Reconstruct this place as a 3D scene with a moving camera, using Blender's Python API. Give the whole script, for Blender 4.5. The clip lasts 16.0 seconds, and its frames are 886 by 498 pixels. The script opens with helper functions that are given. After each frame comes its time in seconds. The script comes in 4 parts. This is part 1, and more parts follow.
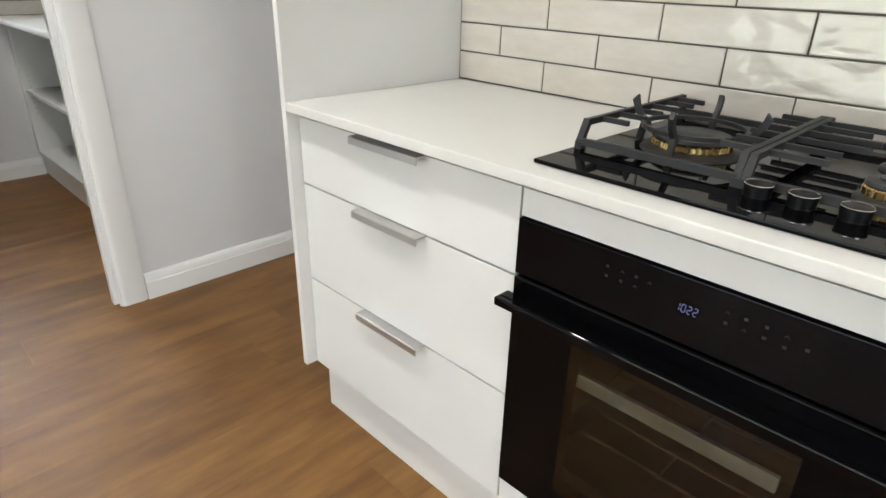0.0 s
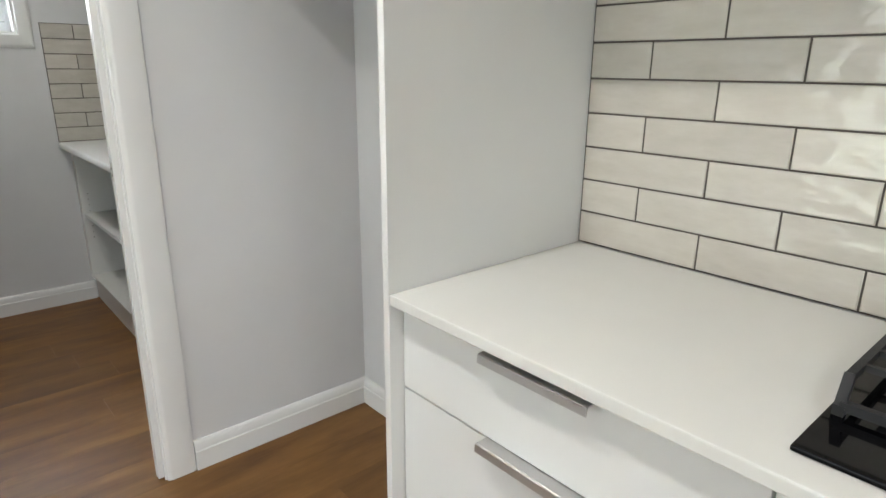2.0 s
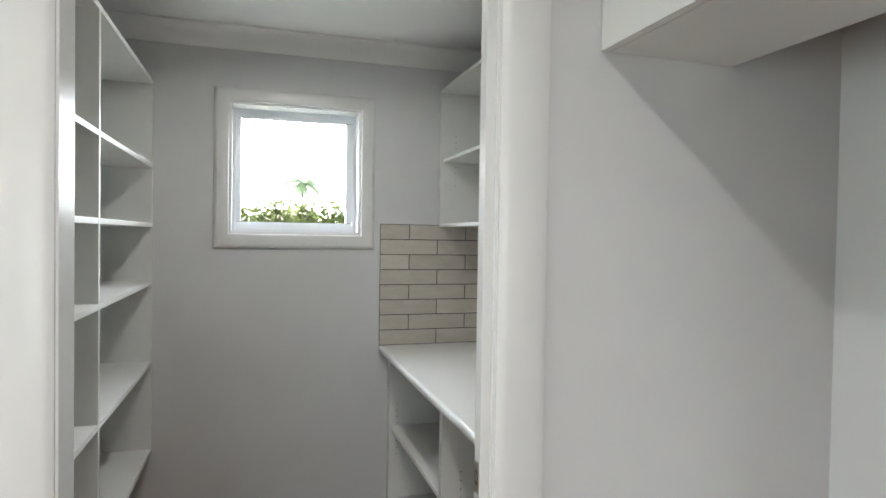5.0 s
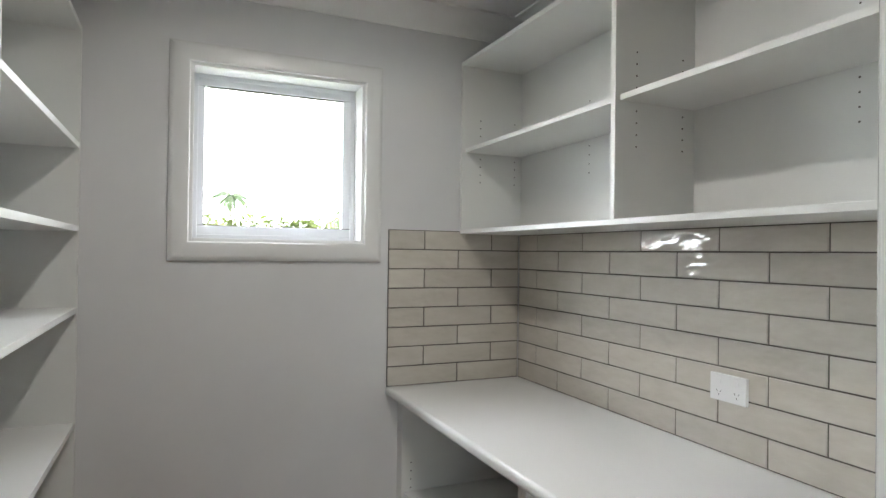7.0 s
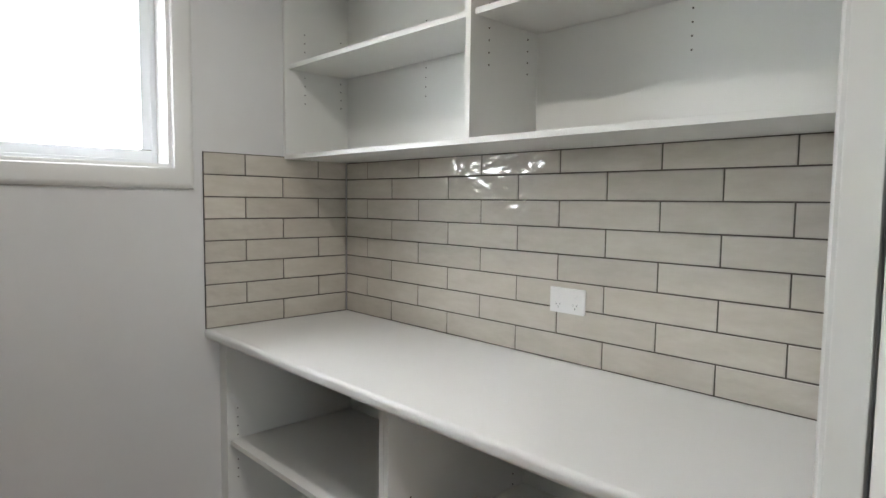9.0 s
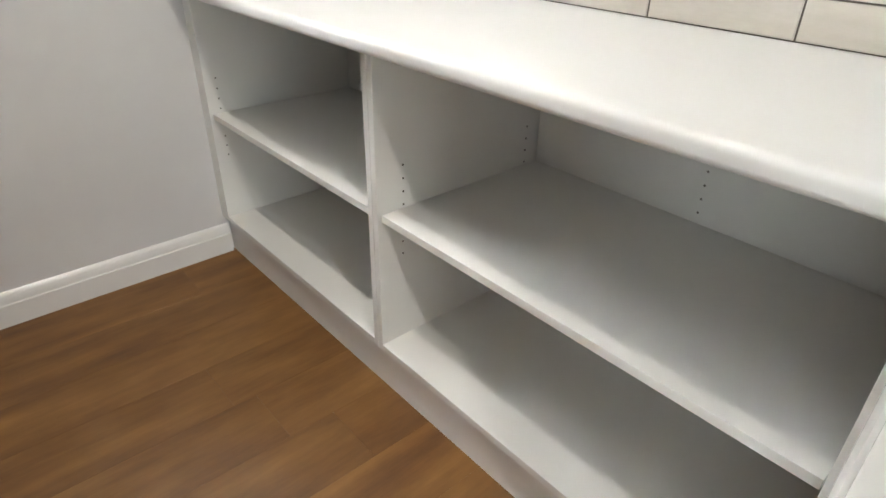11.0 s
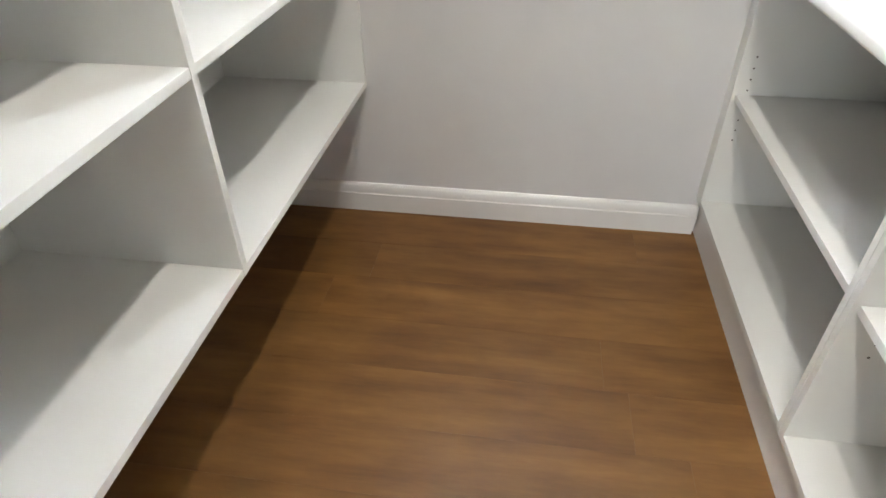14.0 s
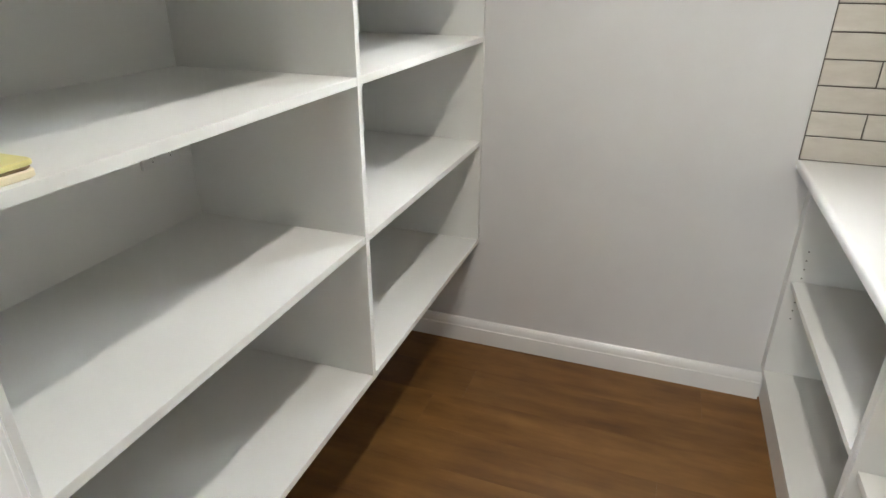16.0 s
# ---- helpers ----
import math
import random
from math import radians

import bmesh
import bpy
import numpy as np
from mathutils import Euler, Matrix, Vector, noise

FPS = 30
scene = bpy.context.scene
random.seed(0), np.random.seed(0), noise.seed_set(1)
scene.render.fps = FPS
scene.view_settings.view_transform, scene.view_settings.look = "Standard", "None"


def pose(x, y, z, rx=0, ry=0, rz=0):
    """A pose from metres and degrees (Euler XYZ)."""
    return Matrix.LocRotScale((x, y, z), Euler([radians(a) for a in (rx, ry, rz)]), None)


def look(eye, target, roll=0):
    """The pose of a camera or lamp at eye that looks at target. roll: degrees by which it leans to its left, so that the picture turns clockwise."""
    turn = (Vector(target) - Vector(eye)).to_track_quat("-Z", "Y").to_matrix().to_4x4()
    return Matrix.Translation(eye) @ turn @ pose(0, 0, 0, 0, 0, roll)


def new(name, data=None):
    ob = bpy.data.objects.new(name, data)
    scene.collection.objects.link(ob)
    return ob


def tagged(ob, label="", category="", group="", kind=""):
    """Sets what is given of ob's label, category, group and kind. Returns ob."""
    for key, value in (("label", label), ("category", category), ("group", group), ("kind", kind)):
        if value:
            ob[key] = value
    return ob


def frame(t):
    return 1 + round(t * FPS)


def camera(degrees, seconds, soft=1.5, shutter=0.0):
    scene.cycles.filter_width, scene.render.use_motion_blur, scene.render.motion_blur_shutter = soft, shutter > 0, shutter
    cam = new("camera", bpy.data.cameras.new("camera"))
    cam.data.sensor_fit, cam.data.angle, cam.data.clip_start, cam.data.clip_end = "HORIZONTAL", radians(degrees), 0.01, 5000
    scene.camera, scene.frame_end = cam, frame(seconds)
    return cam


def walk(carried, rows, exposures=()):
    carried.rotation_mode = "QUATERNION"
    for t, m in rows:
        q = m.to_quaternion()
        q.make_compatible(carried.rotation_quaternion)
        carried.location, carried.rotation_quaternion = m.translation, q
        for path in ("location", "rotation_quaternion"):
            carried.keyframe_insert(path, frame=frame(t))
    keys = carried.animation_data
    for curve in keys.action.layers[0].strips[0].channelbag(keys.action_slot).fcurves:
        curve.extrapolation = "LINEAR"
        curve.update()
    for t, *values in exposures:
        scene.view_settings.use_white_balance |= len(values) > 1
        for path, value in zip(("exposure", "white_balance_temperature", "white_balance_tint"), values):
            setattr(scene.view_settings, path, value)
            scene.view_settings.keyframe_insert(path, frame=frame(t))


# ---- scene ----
cam = camera(72.4, 16.0)
EXPOSURES = [(0.0, 1.08, 6500, 10), (1.5, 1.04, 6500, 9), (2.5, 0.7, 6400, 10), (3.0, 0.69, 6400, 10), (4.0, 0.84, 6350, 10), (5.0, 0.82, 6350, 10), (7.5, 0.9, 6500, 12), (9.0, 0.97, 6550, 12), (9.5, 0.96, 6550, 12), (10.0, 1.27, 6650, 13), (12.5, 1.87, 6850, 11), (13.5, 1.92, 6650, 12), (15.0, 1.98, 6650, 11), (16.0, 1.62, 6700, 11)]
PATH = [
    (0, (1.098, 3.138, 1.196), (2.385, 4.42, 0.359), 1.4),
    (0.5, (1.101, 3.203, 1.18), (2.493, 4.385, 0.364), 1.4),
    (1, (1.144, 3.305, 1.197), (2.551, 4.501, 0.429), 1.2),
    (1.5, (1.196, 3.439, 1.248), (2.554, 4.736, 0.562), 0.9),
    (2, (1.21, 3.539, 1.317), (2.476, 4.977, 0.744), 0.5),
    (2.5, (1.198, 3.627, 1.379), (2.343, 5.207, 0.939), 0.5),
    (3, (1.164, 3.752, 1.424), (2.169, 5.452, 1.108), 0.6),
    (3.5, (1.144, 3.879, 1.445), (2.011, 5.669, 1.232), 0.9),
    (4, (1.195, 4.042, 1.442), (1.939, 5.894, 1.305), 0.7),
    (4.5, (1.243, 4.22, 1.471), (1.895, 6.109, 1.39), 0.9),
    (5, (1.245, 4.409, 1.467), (1.828, 6.322, 1.425), 0.9),
    (7.3, (1.042, 5.229, 1.431), (1.93, 7.021, 1.459), 0.7),
    (7.5, (1.017, 5.261, 1.43), (1.975, 7.017, 1.459), 0.7),
    (8, (0.984, 5.315, 1.42), (2.116, 6.963, 1.43), 0.8),
    (8.5, (0.963, 5.339, 1.396), (2.241, 6.878, 1.35), 0.7),
    (9, (0.984, 5.343, 1.362), (2.365, 6.781, 1.208), 0.7),
    (9.5, (1.019, 5.367, 1.292), (2.437, 6.732, 0.939), 0.6),
    (10, (1.074, 5.406, 1.195), (2.456, 6.717, 0.585), 0.7),
    (10.2, (1.103, 5.418, 1.161), (2.453, 6.709, 0.446), 0.8),
    (12.5, (1.277, 5.619, 1.125), (1.818, 7.107, -0.096), -0.3),
    (13, (1.283, 5.651, 1.131), (1.539, 7.218, -0.085), -0.3),
    (13.5, (1.288, 5.637, 1.169), (1.273, 7.222, -0.051), -0.6),
    (14, (1.308, 5.603, 1.215), (1.062, 7.18, 0.01), -0.7),
    (14.5, (1.348, 5.541, 1.262), (0.924, 7.119, 0.108), -0.8),
    (15, (1.369, 5.43, 1.337), (0.84, 7.026, 0.256), -0.5),
    (15.5, (1.388, 5.319, 1.415), (0.8, 6.961, 0.436), -0.1),
    (16, (1.399, 5.276, 1.45), (0.785, 6.987, 0.616), 0.2),
]
walk(cam, [(t, look(eye, target, roll)) for t, eye, target, roll in PATH], EXPOSURES)


# ---- world, sun, lamps ----
world = bpy.data.worlds.new("sky")
scene.world = world
world.use_nodes = True
wn = world.node_tree.nodes
sky = wn.new("ShaderNodeTexSky")
sky.sky_type, sky.sun_disc = "NISHITA", False
SUN_EL, SUN_AZ = 52.0, 120.0
sky.sun_elevation, sky.sun_rotation = radians(SUN_EL), radians(SUN_AZ)
sky.dust_density = 3.0
world.node_tree.links.new(sky.outputs[0], wn["Background"].inputs[0])
wn["Background"].inputs[1].default_value = 0.15
sun = new("sun", bpy.data.lights.new("sun", "SUN"))
sun.data.energy, sun.data.angle, sun.data.color = 5.0, radians(0.5), (1.0, 0.95, 0.87)
sd = Vector((math.sin(radians(SUN_AZ)) * math.cos(radians(SUN_EL)), math.cos(radians(SUN_AZ)) * math.cos(radians(SUN_EL)), math.sin(radians(SUN_EL))))
sun.matrix_world = look(sd * 30, (0, 0, 0))


def lamp_disk(name, x, y, z, watts, size, color, spread=150):
    li = bpy.data.lights.new(name, "AREA")
    li.shape, li.size, li.energy, li.color, li.spread = "DISK", size, watts, color, radians(spread)
    ob = new(name, li)
    ob.matrix_world = look((x, y, z), (x, y, 0))
    return ob


def lamp_window(name, eye, target, watts, w, h, color):
    li = bpy.data.lights.new(name, "AREA")
    li.shape, li.size, li.size_y, li.energy, li.color = "RECTANGLE", w, h, watts, color
    ob = new(name, li)
    ob.matrix_world = look(eye, target)
    return ob


WARM = (1.0, 0.965, 0.905)
COOLER = (1.0, 0.975, 0.94)
CEIL = 2.41
PANTRY_LAMP = (1.42, 6.44)
KITCHEN_LAMPS = [(1.18, 0.4), (1.18, 2.57), (1.18, 4.42)]
lamp_disk("pantry_lamp", *PANTRY_LAMP, CEIL - 0.012, 4.1, 0.075, WARM, 165)
for (px_, py_), w_ in zip(KITCHEN_LAMPS, (6.0, 6.5, 7.4)):
    lamp_disk("kitchen_lamp", px_, py_, CEIL - 0.012, w_, 0.09, COOLER, 142)
# Added daylight lamp inside the assumed south glazing, which is never in view.
lamp_window("unseen_south_daylight", (-0.5, -1.57, 1.1), (-0.5, 6, 1.0), 30, 2.5, 1.9, (0.84, 0.93, 1.0))
# Added lamp for daylight from the west; its opening is out of view, size assumed.
lamp_window("unseen_west_daylight", (-2.57, 4.1, 1.08), (5, 4.1, 1.08), 23, 2.3, 1.95, (0.9, 0.96, 1.0))

# ---- materials ----


def mat(name, color, rough=0.5, metal=0.0, spec=0.5):
    m = bpy.data.materials.new(name)
    m.use_nodes = True
    b = m.node_tree.nodes["Principled BSDF"]
    b.inputs["Base Color"].default_value = (*color, 1)
    b.inputs["Roughness"].default_value = rough
    b.inputs["Metallic"].default_value = metal
    b.inputs["Specular IOR Level"].default_value = spec
    return m, m.node_tree.nodes, m.node_tree.links, b


def noise_tex(n, l, vec, scale, detail=4.0, rough=0.55, stretch=None):
    t = n.new("ShaderNodeTexNoise")
    t.inputs["Scale"].default_value, t.inputs["Detail"].default_value, t.inputs["Roughness"].default_value = scale, detail, rough
    if stretch:
        mp = n.new("ShaderNodeMapping")
        mp.inputs["Scale"].default_value = stretch
        l.new(vec, mp.inputs["Vector"])
        vec = mp.outputs["Vector"]
    l.new(vec, t.inputs["Vector"])
    return t


def ramp(n, l, fac, stops):
    r = n.new("ShaderNodeValToRGB")
    while len(r.color_ramp.elements) < len(stops):
        r.color_ramp.elements.new(0.5)
    for e, (p, c) in zip(r.color_ramp.elements, stops):
        e.position, e.color = p, (*c, 1)
    l.new(fac, r.inputs["Fac"])
    return r


def bump(n, l, b, height, strength, distance):
    bp = n.new("ShaderNodeBump")
    bp.inputs["Strength"].default_value, bp.inputs["Distance"].default_value = strength, distance
    l.new(height, bp.inputs["Height"])
    l.new(bp.outputs["Normal"], b.inputs["Normal"])
    return bp


def paint(name, color, rough, grain=0.15, scale=220.0, spread=0.035):
    """Painted or laminated surface: faint cloudiness, fine roller or emboss grain."""
    m, n, l, b = mat(name, color, rough)
    pos = n.new("ShaderNodeNewGeometry").outputs["Position"]
    big = noise_tex(n, l, pos, 2.3, 5)
    lo = tuple(c * (1 - spread) for c in color)
    hi = tuple(min(1, c * (1 + spread)) for c in color)
    l.new(ramp(n, l, big.outputs["Fac"], [(0.3, lo), (0.7, hi)]).outputs["Color"], b.inputs["Base Color"])
    fine = noise_tex(n, l, pos, scale, 2)
    bump(n, l, b, fine.outputs["Fac"], grain, 0.0006)
    rr = n.new("ShaderNodeMapRange")
    rr.inputs["To Min"].default_value, rr.inputs["To Max"].default_value = rough * 0.88, min(1, rough * 1.12)
    l.new(noise_tex(n, l, pos, 14, 3).outputs["Fac"], rr.inputs["Value"])
    l.new(rr.outputs["Result"], b.inputs["Roughness"])
    return m


M_WALL = paint("wall paint", (0.635, 0.635, 0.64), 0.55, 0.25)
M_CEIL = paint("ceiling paint", (0.80, 0.80, 0.79), 0.7, 0.2)
M_TRIM = paint("gloss trim paint", (0.73, 0.73, 0.72), 0.26, 0.05, 60)
M_MELA = paint("white melamine", (0.725, 0.73, 0.71), 0.36, 0.12, 420, 0.015)
M_FRONT = paint("white satin front", (0.70, 0.698, 0.685), 0.36, 0.06, 300, 0.015)
M_BENCH = paint("white laminate", (0.70, 0.70, 0.69), 0.36, 0.05, 500, 0.02)
M_STONE = paint("white stone", (0.66, 0.655, 0.625), 0.2, 0.04, 500, 0.03)
M_KICK = paint("grey white kickboard", (0.70, 0.69, 0.67), 0.35, 0.06, 300, 0.02)
M_GROUT = paint("dark grout", (0.075, 0.065, 0.055), 0.9, 0.4, 600, 0.2)
M_ALU = paint("white powder coat", (0.72, 0.74, 0.77), 0.35, 0.04, 400, 0.02)
M_PLASTIC = paint("white plastic", (0.76, 0.76, 0.76), 0.25, 0.02, 400, 0.01)
# Near-black colour for the shade inside holes that are not cut.
M_HOLE_SHADE = mat("painted hole shade", (0.015, 0.014, 0.013), 0.9)[0]
# Brown-grey standing for the weaker shade in small drilled holes.
M_PIN_SHADE = mat("painted drill hole shade", (0.09, 0.08, 0.07), 0.9)[0]
M_RUBBER = mat("black seal", (0.02, 0.02, 0.02), 0.6)[0]

# glazed wall tile, hand-made look: slow waves in the glaze, small tonal drift from tile to tile
M_TILE, n, l, b = mat("glazed tile", (0.6, 0.57, 0.52), 0.07, 0, 0.6)
oi = n.new("ShaderNodeObjectInfo")
tc = n.new("ShaderNodeTexCoord")
off = n.new("ShaderNodeVectorMath")
off.operation = "MULTIPLY_ADD"
l.new(oi.outputs["Random"], off.inputs[0])
off.inputs[1].default_value = (37.0, 61.0, 23.0)
l.new(tc.outputs["Object"], off.inputs[2])
tv = off.outputs[0]
cl = noise_tex(n, l, tv, 9.0, 4, 0.6, (1, 1, 3.0))
base = ramp(n, l, cl.outputs["Fac"], [(0.3, (0.505, 0.47, 0.41)), (0.55, (0.55, 0.515, 0.457)), (0.75, (0.585, 0.552, 0.497))])
hv = n.new("ShaderNodeHueSaturation")
vr = n.new("ShaderNodeMapRange")
vr.inputs["To Min"].default_value, vr.inputs["To Max"].default_value = 0.93, 1.07
l.new(oi.outputs["Random"], vr.inputs["Value"])
l.new(vr.outputs["Result"], hv.inputs["Value"])
l.new(base.outputs["Color"], hv.inputs["Color"])
l.new(hv.outputs["Color"], b.inputs["Base Color"])
wv = noise_tex(n, l, tv, 13.0, 2.0, 0.42, (1, 1, 1.7))
glaze = bump(n, l, b, wv.outputs["Fac"], 0.62, 0.010)
l.new(glaze.outputs["Normal"], b.inputs["Coat Normal"])
b.inputs["Coat Weight"].default_value, b.inputs["Coat Roughness"].default_value, b.inputs["Coat IOR"].default_value = 0.1, 0.05, 1.5

# timber-look floor plank, grain along x
M_WOOD, n, l, b = mat("timber plank", (0.3, 0.17, 0.09), 0.42, 0, 0.45)
oi = n.new("ShaderNodeObjectInfo")
tc = n.new("ShaderNodeTexCoord")
off = n.new("ShaderNodeVectorMath")
off.operation = "MULTIPLY_ADD"
l.new(oi.outputs["Random"], off.inputs[0])
off.inputs[1].default_value = (53.0, 29.0, 71.0)
l.new(tc.outputs["Object"], off.inputs[2])
tv = off.outputs[0]
g1 = noise_tex(n, l, tv, 2.6, 6, 0.6, (0.75, 4.6, 1))
g2 = noise_tex(n, l, tv, 24.0, 5, 0.7, (0.35, 6.0, 1))
g3 = noise_tex(n, l, tv, 3.0, 4, 0.6, (1.3, 2.6, 1))
mx = n.new("ShaderNodeMix")
mx.data_type = "FLOAT"
mx.inputs[0].default_value = 0.12
l.new(g1.outputs["Fac"], mx.inputs[2])
l.new(g2.outputs["Fac"], mx.inputs[3])
mx2 = n.new("ShaderNodeMix")
mx2.data_type = "FLOAT"
mx2.inputs[0].default_value = 0.3
l.new(mx.outputs[0], mx2.inputs[2])
l.new(g3.outputs["Fac"], mx2.inputs[3])
wr = ramp(n, l, mx2.outputs[0], [(0.30, (0.082, 0.031, 0.006)), (0.44, (0.142, 0.062, 0.014)), (0.56, (0.196, 0.093, 0.024)), (0.70, (0.262, 0.135, 0.040))])
hv = n.new("ShaderNodeHueSaturation")
vr = n.new("ShaderNodeMapRange")
vr.inputs["To Min"].default_value, vr.inputs["To Max"].default_value = 0.91, 1.09
l.new(oi.outputs["Random"], vr.inputs["Value"])
l.new(vr.outputs["Result"], hv.inputs["Value"])
l.new(wr.outputs["Color"], hv.inputs["Color"])
l.new(hv.outputs["Color"], b.inputs["Base Color"])
bump(n, l, b, g2.outputs["Fac"], 0.12, 0.002)
rr = n.new("ShaderNodeMapRange")
rr.inputs["To Min"].default_value, rr.inputs["To Max"].default_value = 0.42, 0.56
l.new(g1.outputs["Fac"], rr.inputs["Value"])
l.new(rr.outputs["Result"], b.inputs["Roughness"])


def metal(name, color, rough, stretch=(1, 1, 1), grain=0.1):
    m, n, l, b = mat(name, color, rough, 1.0)
    pos = n.new("ShaderNodeNewGeometry").outputs["Position"]
    f = noise_tex(n, l, pos, 160, 3, 0.6, stretch)
    bump(n, l, b, f.outputs["Fac"], grain, 0.0008)
    r = n.new("ShaderNodeMapRange")
    r.inputs["To Min"].default_value, r.inputs["To Max"].default_value = rough * 0.8, rough * 1.25
    l.new(f.outputs["Fac"], r.inputs["Value"])
    l.new(r.outputs["Result"], b.inputs["Roughness"])
    return m


M_STEEL = metal("brushed steel", (0.53, 0.52, 0.51), 0.42, (1, 0.05, 1))
M_NICKEL = metal("satin nickel", (0.40, 0.38, 0.36), 0.34, (1, 1, 0.05))
M_CHROME = metal("chrome", (0.8, 0.8, 0.8), 0.12)
M_BRASS = metal("brass", (0.83, 0.58, 0.24), 0.26, (1, 1, 0.1))
M_IRON = paint("cast iron", (0.013, 0.013, 0.014), 0.55, 0.5, 700, 0.2)
M_CAP = paint("black enamel", (0.016, 0.016, 0.017), 0.42, 0.2, 500, 0.2)
M_BLACK = mat("black glass", (0.002, 0.002, 0.0025), 0.035, 0, 0.14)[0]
M_KNOB = mat("black satin", (0.004, 0.004, 0.0045), 0.38, 0, 0.2)[0]
M_CAVITY = paint("oven enamel", (0.030, 0.027, 0.018), 0.45, 0.1, 200, 0.2)
M_INNER = metal("oven trim", (0.72, 0.74, 0.72), 0.5)
M_ICON = mat("grey print", (0.018, 0.018, 0.02), 0.5)[0]
M_DIGIT, n, l, b = mat("lit digit", (0.02, 0.025, 0.05), 0.5)
b.inputs["Emission Color"].default_value, b.inputs["Emission Strength"].default_value = (0.42, 0.5, 1.0, 1), 0.16
M_LENS, n, l, b = mat("lamp lens", (0.9, 0.9, 0.9), 0.4)
b.inputs["Emission Color"].default_value, b.inputs["Emission Strength"].default_value = (1.0, 0.95, 0.88, 1), 1.6


def glass(name, tint, rough=0.0):
    m, n, l, b = mat(name, tint, rough)
    b.inputs["Transmission Weight"].default_value, b.inputs["IOR"].default_value = 1.0, 1.45
    return m


M_GLASS = glass("window glass", (1, 1, 1))
M_OVENGLASS = glass("smoked glass", (0.46, 0.46, 0.40))
M_BOX = paint("yellow card", (0.70, 0.64, 0.26), 0.4, 0.1, 300, 0.06)
M_BOX2 = paint("cream card", (0.80, 0.70, 0.50), 0.45, 0.1, 300, 0.04)


M_CLEAR = paint("amber plastic", (0.35, 0.24, 0.13), 0.12, 0.02, 300, 0.1)


def leafmat(name, dark, light, scale=6.0, thin=True):
    m, n, l, b = mat(name, dark, 0.6)
    pos = n.new("ShaderNodeNewGeometry")
    t = noise_tex(n, l, pos.outputs["Position"], scale, 4)
    c = ramp(n, l, t.outputs["Fac"], [(0.3, dark), (0.7, light)]).outputs["Color"]
    l.new(c, b.inputs["Base Color"])
    if thin:
        tr = n.new("ShaderNodeBsdfTranslucent")
        l.new(c, tr.inputs["Color"])
        ms = n.new("ShaderNodeMixShader")
        ms.inputs[0].default_value = 0.45
        l.new(b.outputs[0], ms.inputs[1])
        l.new(tr.outputs[0], ms.inputs[2])
        l.new(ms.outputs[0], n["Material Output"].inputs["Surface"])
    return m


M_HEDGE = leafmat("hedge leaves", (0.11, 0.15, 0.04), (0.23, 0.28, 0.085))
M_PALM = leafmat("palm leaves", (0.12, 0.17, 0.09), (0.19, 0.25, 0.14))
M_BUSH = leafmat("yellow green leaves", (0.13, 0.16, 0.03), (0.30, 0.29, 0.07))
M_BARK = leafmat("bark", (0.10, 0.08, 0.06), (0.2, 0.17, 0.13), 12, False)
M_GRASS = leafmat("lawn", (0.06, 0.09, 0.025), (0.13, 0.15, 0.05), 0.8, False)
M_ROOF = paint("pale roof", (0.55, 0.42, 0.33), 0.7, 0.3, 30, 0.08)
M_CLAD = paint("outside render", (0.62, 0.60, 0.56), 0.8, 0.4, 120, 0.05)

# ---- building helpers ----
PLACE = {}


def box(bm, x0, x1, y0, y1, z0, z1):
    vs = [bm.verts.new((x, y, z)) for x in (x0, x1) for y in (y0, y1) for z in (z0, z1)]
    for f in ((0, 1, 3, 2), (4, 6, 7, 5), (0, 4, 5, 1), (2, 3, 7, 6), (0, 2, 6, 4), (1, 5, 7, 3)):
        bm.faces.new([vs[i] for i in f])
    return bm


def boxes(*dims, bevel=0.0, seg=2):
    bm = bmesh.new()
    for d in dims:
        box(bm, *d)
    if bevel:
        bmesh.ops.bevel(bm, geom=bm.edges[:], offset=bevel, segments=seg, profile=0.6, affect="EDGES", clamp_overlap=True)
    return bm


def rod(bm, p, q, w, h):
    """A bar from p to q, w wide and h high in section."""
    p, q = Vector(p), Vector(q)
    d = (q - p).normalized()
    s = d.cross(Vector((0, 0, 1)))
    s = s.normalized() if s.length > 1e-4 else Vector((0, 1, 0))
    u = s.cross(d)
    vs = [bm.verts.new(e + s * (a * w / 2) + u * (c * h / 2)) for e in (p, q) for a, c in ((-1, -1), (1, -1), (1, 1), (-1, 1))]
    for f in ((0, 3, 2, 1), (4, 5, 6, 7), (0, 1, 5, 4), (1, 2, 6, 5), (2, 3, 7, 6), (3, 0, 4, 7)):
        bm.faces.new([vs[i] for i in f])


def tube(bm, path, radii, seg=10):
    """A round tube through points with a radius at each."""
    rings = []
    for i, p in enumerate(path):
        a, c = Vector(path[max(i - 1, 0)]), Vector(path[min(i + 1, len(path) - 1)])
        d = (c - a).normalized()
        s = d.cross(Vector((0, 0, 1)))
        s = s.normalized() if s.length > 1e-3 else Vector((1, 0, 0))
        u = s.cross(d)
        rings.append([bm.verts.new(Vector(p) + (s * math.cos(k * math.tau / seg) + u * math.sin(k * math.tau / seg)) * radii[i]) for k in range(seg)])
    for r0, r1 in zip(rings, rings[1:]):
        for k in range(seg):
            bm.faces.new((r0[k], r0[(k + 1) % seg], r1[(k + 1) % seg], r1[k]))
    bm.faces.new(rings[0][::-1])
    bm.faces.new(rings[-1])


